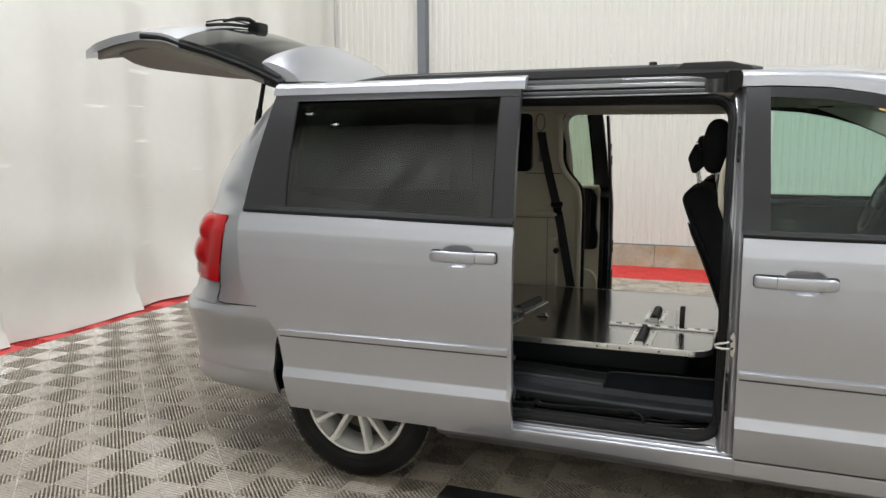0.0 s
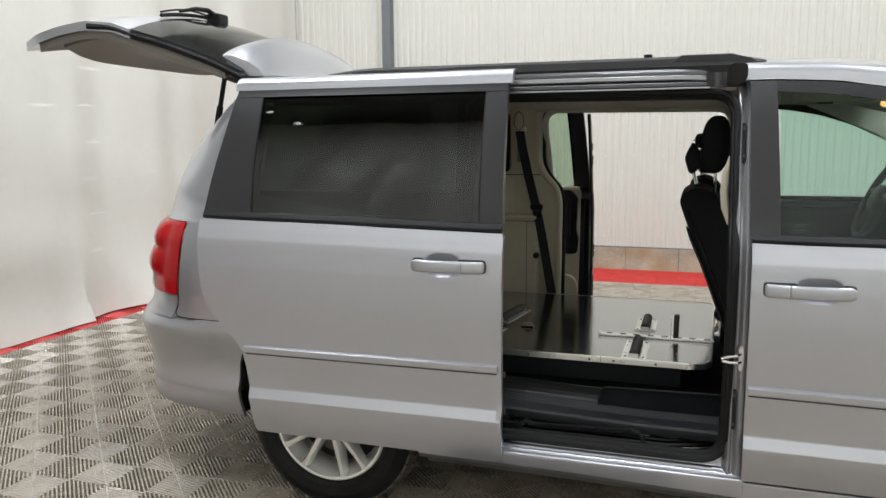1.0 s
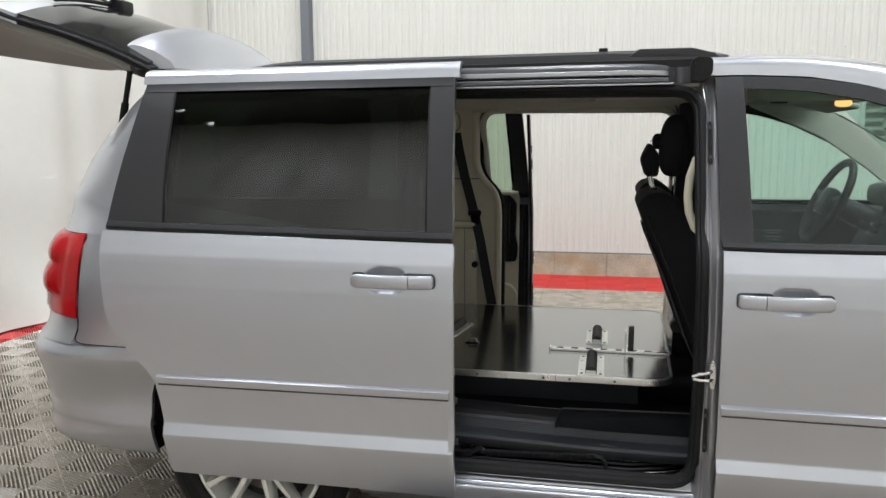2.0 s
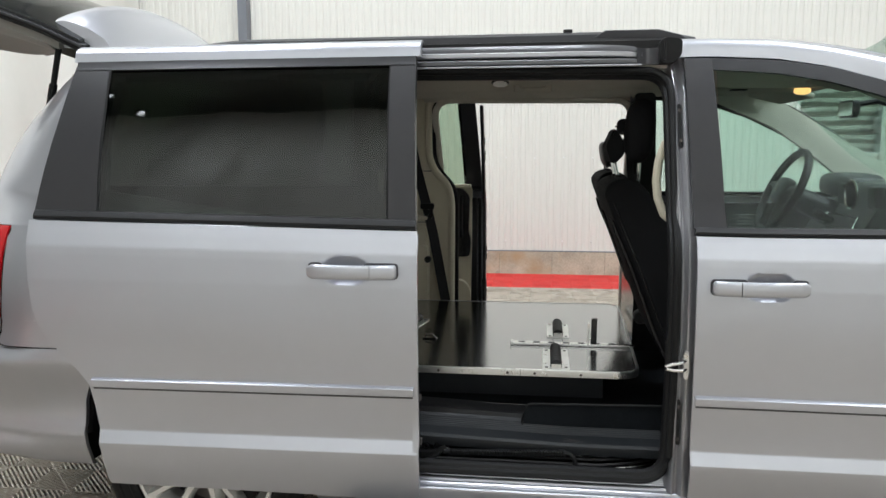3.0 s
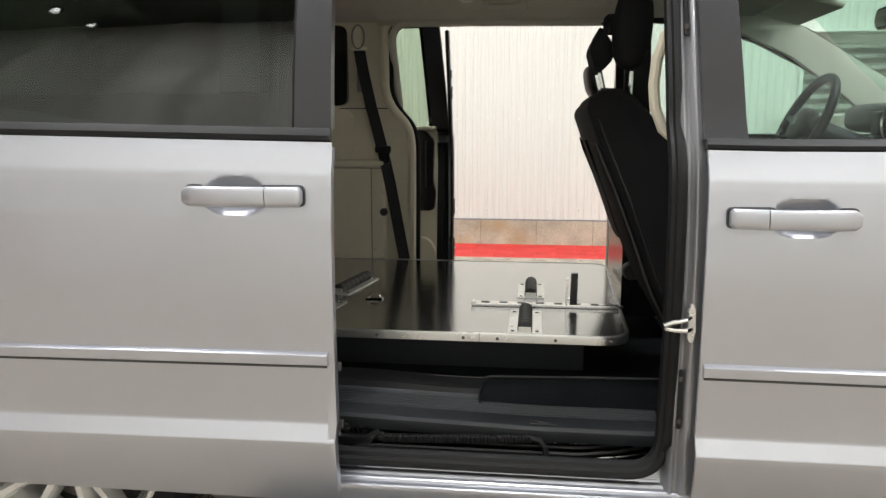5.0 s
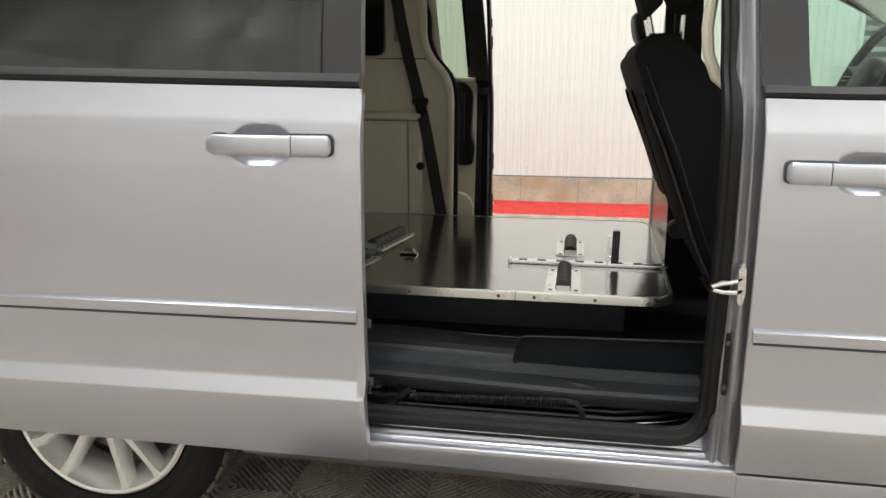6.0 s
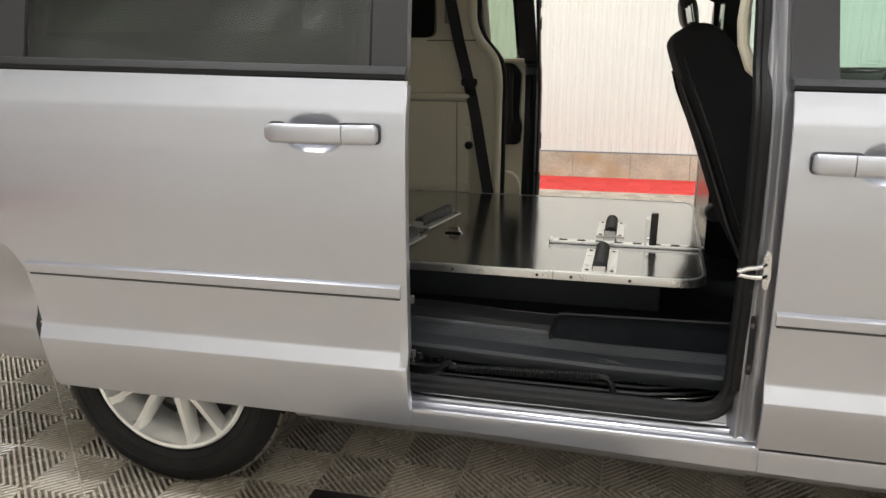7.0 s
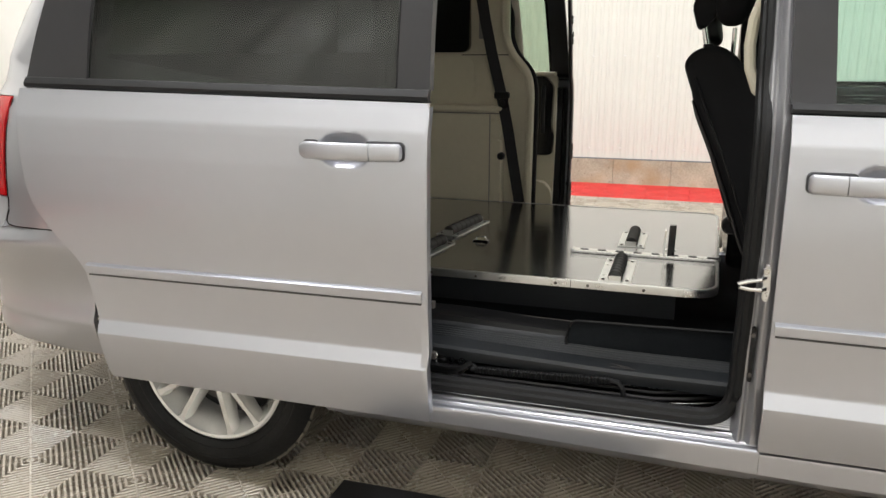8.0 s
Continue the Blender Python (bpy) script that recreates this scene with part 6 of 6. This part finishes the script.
        part("post_collar", lathe(BM(), [(0.0001, 0.0), (0.013, 0.0), (0.013, 0.014), (0.0001, 0.016)], (0.171 + ahead, cy + s, 1.274), "z", 12), TRIM_BLACK, e)
    return e


near_seat = front_seat(3.80, van)
far_seat = front_seat(4.55, van, 0.025)
part("headrest", prism(BM(), rounded([(0.148, 1.452), (0.180, 1.412), (0.186, 1.362), (0.154, 1.328), (0.138, 1.332), (0.121, 1.388), (0.126, 1.406)], 0.010), "xz", 3.69, 3.85, 0.010), FABRIC, near_seat, "black padded headrest")
part("side_pad", cushion((0.230, 3.66, 1.440), 0.052, 0.060, 0.108, 0.006, 0.78), FABRIC, near_seat, "large black padded head support")
part("side_pad", cushion((0.178, 3.70, 1.455), 0.022, 0.03, 0.028, 0.0, 0.8), FABRIC, near_seat)
part("cable", tube(BM(), [(0.150, 3.69, 1.455), (0.165, 3.68, 1.465), (0.180, 3.67, 1.478), (0.190, 3.66, 1.470)], 0.002, 6), RUBBER, near_seat)
part("pad_post", tube(BM(), [(0.235, 3.70, 1.24), (0.235, 3.69, 1.33)], 0.006, 8), CHROME, near_seat)
part("headrest", cushion((0.196, 4.55, 1.352), 0.034, 0.120, 0.058, -0.010, 0.65), LEATHER, far_seat, "black padded headrest")
part("hinge_bracket", prism(BM(), rounded([(0.300, 0.50), (0.50, 0.50), (0.44, 0.80), (0.300, 0.80)], 0.03), "xz", 4.30, 4.80, 0.010), SHELL_BLACK, far_seat)
part("recline_lever", lathe(BM(), [(0.0001, -0.02), (0.022, -0.02), (0.028, -0.008), (0.028, 0.02)], (0.285, 3.92, 0.735), "y", 18), LEATHER, near_seat)
bp = part("pillar_belt", ribbon(BM(), [(0.335, 4.905, 1.50), (0.34, 4.88, 1.3), (0.37, 4.86, 1.0), (0.40, 4.85, 0.7)], 0.048, 0.003, (1, 0, 0.1)), WEBBING, van, "black front seat belt")
gl = part("grab_loop", tube(BM(), [(0.315, 3.44, 1.425), (0.283, 3.445, 1.395), (0.266, 3.45, 1.34), (0.261, 3.45, 1.28), (0.266, 3.445, 1.225), (0.285, 3.44, 1.175), (0.32, 3.43, 1.145)], 0.014, 10), BEIGE, van, "beige grab handle on the door pillar")

# dash, steering wheel, mirror, dome lamp
g = []
for t in steps(0, 1, 10):
    a = t * math.pi * 0.62
    g.append([(1.62 - 0.42 * math.sin(a) + 0.03 * math.cos(s * 5), YC + s, 0.80 + 0.40 * math.cos(a) + 0.03 * math.exp(-((s - 0.38) / 0.2) ** 2)) for s in steps(-0.86, 0.86, 22)])
bm = BM()
shell(bm, g, lambda p: p + Vector((0.03, 0, -0.02)))
dash = part("dashboard", bm, DASH, van, "dark grey dashboard")
part("instrument_hood", cushion((1.26, 4.56, 1.215), 0.10, 0.19, 0.055, 0.0, 0.6), DASH, dash)
part("centre_stack", prism(BM(), rounded([(1.06, 0.55), (1.50, 0.55), (1.45, 1.24), (1.20, 1.24), (1.09, 1.05)], 0.03), "xz", 4.00, 4.36, 0.02), DASH, dash)
part("dial_ring", lathe(BM(), [(0.052, 0.0), (0.058, -0.004), (0.062, 0.0), (0.058, 0.006)], (1.115, 4.17, 1.195), "x", 28, closed=True), CHROME, dash)
part("dial_face", lathe(BM(), [(0.0001, 0.002), (0.052, 0.002), (0.052, 0.012)], (1.113, 4.17, 1.195), "x", 28), SEAL_GLASS, dash)
for yy in (4.02, 4.32):
    part("air_vent", box(BM(), 1.13, 1.17, yy - 0.035, yy + 0.035, 1.15, 1.235, 0.012), TRIM_BLACK, dash)
part("stack_trim", tube(BM(), [(1.07, 4.02, 1.07), (1.09, 4.02, 1.115), (1.09, 4.33, 1.115), (1.07, 4.33, 1.07)], 0.004, 6), CHROME, dash)
part("selector", tube(BM(), [(1.10, 4.30, 1.08), (1.02, 4.28, 1.12)], [0.010, 0.016], 10), LEATHER, dash)
hub = Vector((0.955, 4.50, 1.190))
axis = Vector((-0.90, -0.02, 0.42)).normalized()
e1 = Vector((0, 1, 0))
e2 = axis.cross(e1).normalized()
if e2.z < 0:
    e2 = -e2
e1 = axis.cross(e2).normalized()
sw = part("steering_wheel", tube(BM(), [hub + 0.187 * (math.cos(q) * e1 + math.sin(q) * e2) for q in steps(0, 2 * math.pi, 40)[:-1]], 0.017, 10, closed=True), LEATHER, van, "black leather steering wheel")
bm = cushion((0, 0, 0), 0.075, 0.062, 0.030, 0, 0.6)
for v in bm.verts:
    c = v.co.copy()
    v.co = hub + e1 * c.x + e2 * c.y + axis * c.z
part("horn_pad", bm, DASH, sw)
for q in (0.15, math.pi - 0.15, -1.2, -1.94):
    part("spoke", tube(BM(), [hub + 0.05 * (math.cos(q) * e1 + math.sin(q) * e2) - axis * 0.01, hub + 0.18 * (math.cos(q) * e1 + math.sin(q) * e2)], [0.020, 0.013], 8), DASH, sw)
badge = BM()
for k in (-1, 1):
    for j in (0, 1):
        pts = [hub + axis * 0.033 + e1 * (k * 0.008 + 0.006 * math.cos(q)) + e2 * (-0.009 + j * 0.018 + 0.007 * math.sin(q)) for q in steps(0, 2 * math.pi, 10)[:-1]]
        tube(badge, pts, 0.0016, 5, closed=True)
part("badge", badge, CHROME, sw, "small bright badge")
part("column", tube(BM(), [hub - axis * 0.02, hub - axis * 0.25], [0.045, 0.06], 12), DASH, sw)
mr = part("mirror", prism(BM(), rounded([(4.12, 1.497), (4.275, 1.497), (4.28, 1.563), (4.12, 1.563)], 0.022), "yz", 1.085, 1.110, 0.008), TRIM_BLACK, van, "black rear-view mirror")
part("mirror_glass", prism(BM(), rounded([(4.128, 1.504), (4.268, 1.504), (4.272, 1.556), (4.128, 1.556)], 0.018), "yz", 1.0835, 1.0848), CHROME, mr)
part("mirror_stem", tube(BM(), [(1.11, 4.17, 1.545), (1.19, 4.17, 1.56), (1.235, 4.17, 1.545)], 0.011, 8), TRIM_BLACK, mr)
oc = part("overhead_console", prism(BM(), rounded([(0.55, 4.02), (0.98, 4.04), (0.98, 4.31), (0.55, 4.33)], 0.04), "xy", 1.605, 1.735, 0.015), LINER, van, "grey overhead console")
part("console_button", box(BM(), 0.62, 0.68, 4.07, 4.11, 1.599, 1.607, 0.003), TRIM_BLACK, oc)
bm = cushion((0.880, 4.075, 1.596), 0.030, 0.026, 0.015, 0, 0.8)
part("dome_lamp", bm, DOME_GLOW, oc, "warm lit dome lamp")
part("sun_visor", box(BM(), 0.86, 1.02, 3.55, 4.00, 1.600, 1.622, 0.008, 2, Matrix.Rotation(0.25, 4, "Y")), LINER, van)
part("sun_visor", box(BM(), 0.86, 1.02, 4.35, 4.80, 1.600, 1.622, 0.008, 2, Matrix.Rotation(0.25, 4, "Y")), LINER, van)

# ---- the loading deck in the van ----
DZ = 0.612
deck = thing("loading_deck", (-0.6, 4.15, 0.405), "black loading deck with bright metal edge and rollers in the van", "loading deck")
outline = rounded([(-1.95, 3.575), (0.245, 3.575), (0.283, 4.755), (-1.95, 4.755)], [0.02, 0.085, 0.085, 0.02], 7)
part("board", prism(BM(), outline, "xy", DZ - 0.020, DZ), DECK, deck, "black laminate deck board")
edge = BM()
k = len(outline)
rings = []
for i in range(k):
    p = Vector(outline[i])
    t = (Vector(outline[(i + 1) % k]) - Vector(outline[i - 1])).normalized()
    nrm = Vector((t.y, -t.x))
    rings.append([edge.verts.new((*(p + nrm * a), z)) for a, z in ((-0.006, DZ + 0.0018), (0.002, DZ + 0.0015), (0.004, DZ - 0.002), (0.004, DZ - 0.022), (0.0005, DZ - 0.022), (0.0005, DZ + 0.0005), (-0.006, DZ + 0.0005))])
for i in range(k):
    A, B = rings[i], rings[(i + 1) % k]
    for j in range(7):
        edge.faces.new((A[j], A[(j + 1) % 7], B[(j + 1) % 7], B[j]))
rim = part("edge_trim", edge, ALU, deck, "bright aluminium edge trim")
for sxx in (-1.2, -0.9, -0.6, -0.455, -0.21, -0.115, 0.045, 0.195):
    part("screw", lathe(BM(), [(0.0001, -0.003), (0.0045, -0.002), (0.005, 0.001)], (sxx, 3.5705, DZ - 0.012), "y", 8), BRAKE, rim)
part("trim_joint", box(BM(), -0.166, -0.1645, 3.5695, 3.5712, DZ - 0.022, DZ + 0.0022), TRIM_BLACK, rim)
part("base_box", box(BM(), -1.85, 0.135, 3.745, 4.60, 0.405, DZ - 0.026, 0.004), BASE_GREY, deck, "dark grey base box")


def roller_plate(cx_, cy_, ln, wd, n, turn=0.0):
    """A bright plate with a ribbed rubber roller lying in its slot."""
    e = new("roller_plate")
    e.location = Vector((cx_, cy_, DZ)) - deck.location
    e.parent = deck
    e["label"] = "bright steel plate with a ribbed rubber roller"
    rot = Matrix.Rotation(turn, 4, "Z")
    c = Vector((cx_, cy_, 0))

    def put(bm):
        for v in bm.verts:
            q = rot @ Vector((v.co.x - cx_, v.co.y - cy_, 0))
            v.co.x, v.co.y = q.x + cx_, q.y + cy_
        return bm
    part("plate", put(prism(BM(), rounded([(cx_ - wd / 2, cy_ - ln / 2), (cx_ + wd / 2, cy_ - ln / 2), (cx_ + wd / 2, cy_ + ln / 2), (cx_ - wd / 2, cy_ + ln / 2)], 0.004), "xy", DZ + 0.0005, DZ + 0.0035)), ZINC, e)
    prof = []
    rl = ln * 0.90
    for i in range(n):
        a = -rl / 2 + rl * i / n
        b = a + rl / n
        prof += [(0.0185, a + 0.001), (0.0205, a + 0.004), (0.0205, b - 0.004), (0.0185, b - 0.001)]
    prof = [(0.0001, -rl / 2)] + prof + [(0.0001, rl / 2)]
    part("roller", put(lathe(BM(), prof, (cx_, cy_, DZ + 0.0125), "y", 20)), ROLLER, e, "grey ribbed rubber roller")
    for s in (-1, 1):
        part("bracket", put(box(BM(), cx_ - 0.018, cx_ + 0.018, cy_ + s * (rl / 2 + 0.004) - 0.002, cy_ + s * (rl / 2 + 0.004) + 0.002, DZ + 0.003, DZ + 0.019, 0.001)), ZINC, e)
        for u in (-1, 1):
            part("screw", put(lathe(BM(), [(0.0055, 0.0), (0.005, 0.002), (0.0001, 0.0025)][::-1], (cx_ + u * wd * 0.36, cy_ + s * ln * 0.42, DZ + 0.0035), "z", 8)), BRAKE, e)
    return e


roller_plate(-0.026, 4.155, 0.235, 0.090, 7)
roller_plate(-0.040, 3.715, 0.270, 0.095, 8)
roller_plate(-0.665, 4.170, 0.300, 0.090, 7, -0.16)
roller_plate(-0.690, 3.770, 0.300, 0.090, 7, -0.16)
# slotted stop rail
slot = part("stop_rail", box(BM(), -0.205, 0.266, 3.906, 3.936, DZ + 0.0005, DZ + 0.012, 0.002), CHROME, deck, "bright slotted stop rail")
for i in range(8):
    hx = -0.170 + i * 0.058
    if abs(hx - 0.10) > 0.02:
        part("slot", prism(BM(), rounded([(hx - 0.014, 3.915), (hx - 0.006, 3.911), (hx + 0.006, 3.911), (hx + 0.014, 3.915), (hx + 0.014, 3.927), (hx + 0.006, 3.931), (hx - 0.006, 3.931), (hx - 0.014, 3.927)], 0.004, 3), "xy", DZ + 0.0117, DZ + 0.0128), TRIM_BLACK, slot)
        part("slot_pin", lathe(BM(), [(0.0035, 0.0), (0.003, 0.0022), (0.0001, 0.0026)], (hx, 3.921, DZ + 0.0125), "z", 8), CHROME, slot)
part("rail_end", box(BM(), -0.214, -0.204, 3.903, 3.939, DZ + 0.0005, DZ + 0.016, 0.002), CHROME, slot)
ps = part("stop_post", prism(BM(), rounded([(0.098, DZ + 0.010), (0.120, DZ + 0.010), (0.122, DZ + 0.112), (0.100, DZ + 0.112)], 0.004), "xz", 3.912, 3.934, 0.003), SHELL_BLACK, deck, "upright glossy black stop post")
part("post_plate", prism(BM(), rounded([(0.084, DZ + 0.010), (0.090, DZ + 0.010), (0.094, DZ + 0.095), (0.086, DZ + 0.095)], 0.002), "xz", 3.905, 3.938, 0.001), CHROME, ps)
part("post_bolt", lathe(BM(), [(0.0001, -0.006), (0.005, -0.006), (0.005, 0.03)], (0.095, 3.92, DZ + 0.03), "x", 8), CHROME, ps)
cl = part("floor_cleat", box(BM(), -0.575, -0.515, 3.962, 3.984, DZ + 0.0005, DZ + 0.006, 0.002), CHROME, deck, "small bright floor cleat")
part("cleat_loop", tube(BM(), [(-0.565, 3.973, DZ + 0.004), (-0.560, 3.973, DZ + 0.016), (-0.530, 3.973, DZ + 0.018), (-0.524, 3.973, DZ + 0.004)], 0.004, 6), CHROME, cl)

# ---- the tiles of the floor, last ----
tv, tf = rib_tile()


def tile_mesh(name, material):
    me = bpy.data.meshes.new(name)
    me.from_pydata(tv, [], tf)
    me.materials.append(material)
    return me


GREY_TILE, RED_TILE = tile_mesh("tile", TILE), tile_mesh("red_tile", TILE_RED)
GX, GY = -2.0, 2.9
rest = {"grey": [], "red": []}
count = 0
for i in range(-7, 22):
    for j in range(-11, 17):
        x, y = GX + 0.4 * i, GY + 0.4 * j
        if x > X1 or y > Y1 - 0.05 or y < Y0 - 0.2:
            continue
        red = y > 8.45 or x < -4.55
        near = (x < -0.3 and 1.4 < y < 6.6) or (x < 0.3 and 2.2 < y < 4.0)
        if near and not (red and y < 1.5):
            ob = new("red_tile" if red else "tile", RED_TILE if red else GREY_TILE)
            ob.location = (x, y, 0)
            ob.parent = floor
            count += 1
        else:
            rest["red" if red else "grey"].append((x, y))
base = np.array(tv)
for key, spots in rest.items():
    allv = np.concatenate([base + np.array((x, y, 0.0)) for x, y in spots])
    n = len(base)
    allf = [tuple(v + k * n for v in f) for k in range(len(spots)) for f in tf]
    me = bpy.data.meshes.new(key + "_tiles")
    me.from_pydata(allv.tolist(), [], allf)
    me.materials.append(TILE_RED if key == "red" else TILE)
    ob = new(key + "_tiles", me)
    ob.parent = floor
    ob["kind"] = "stuff"
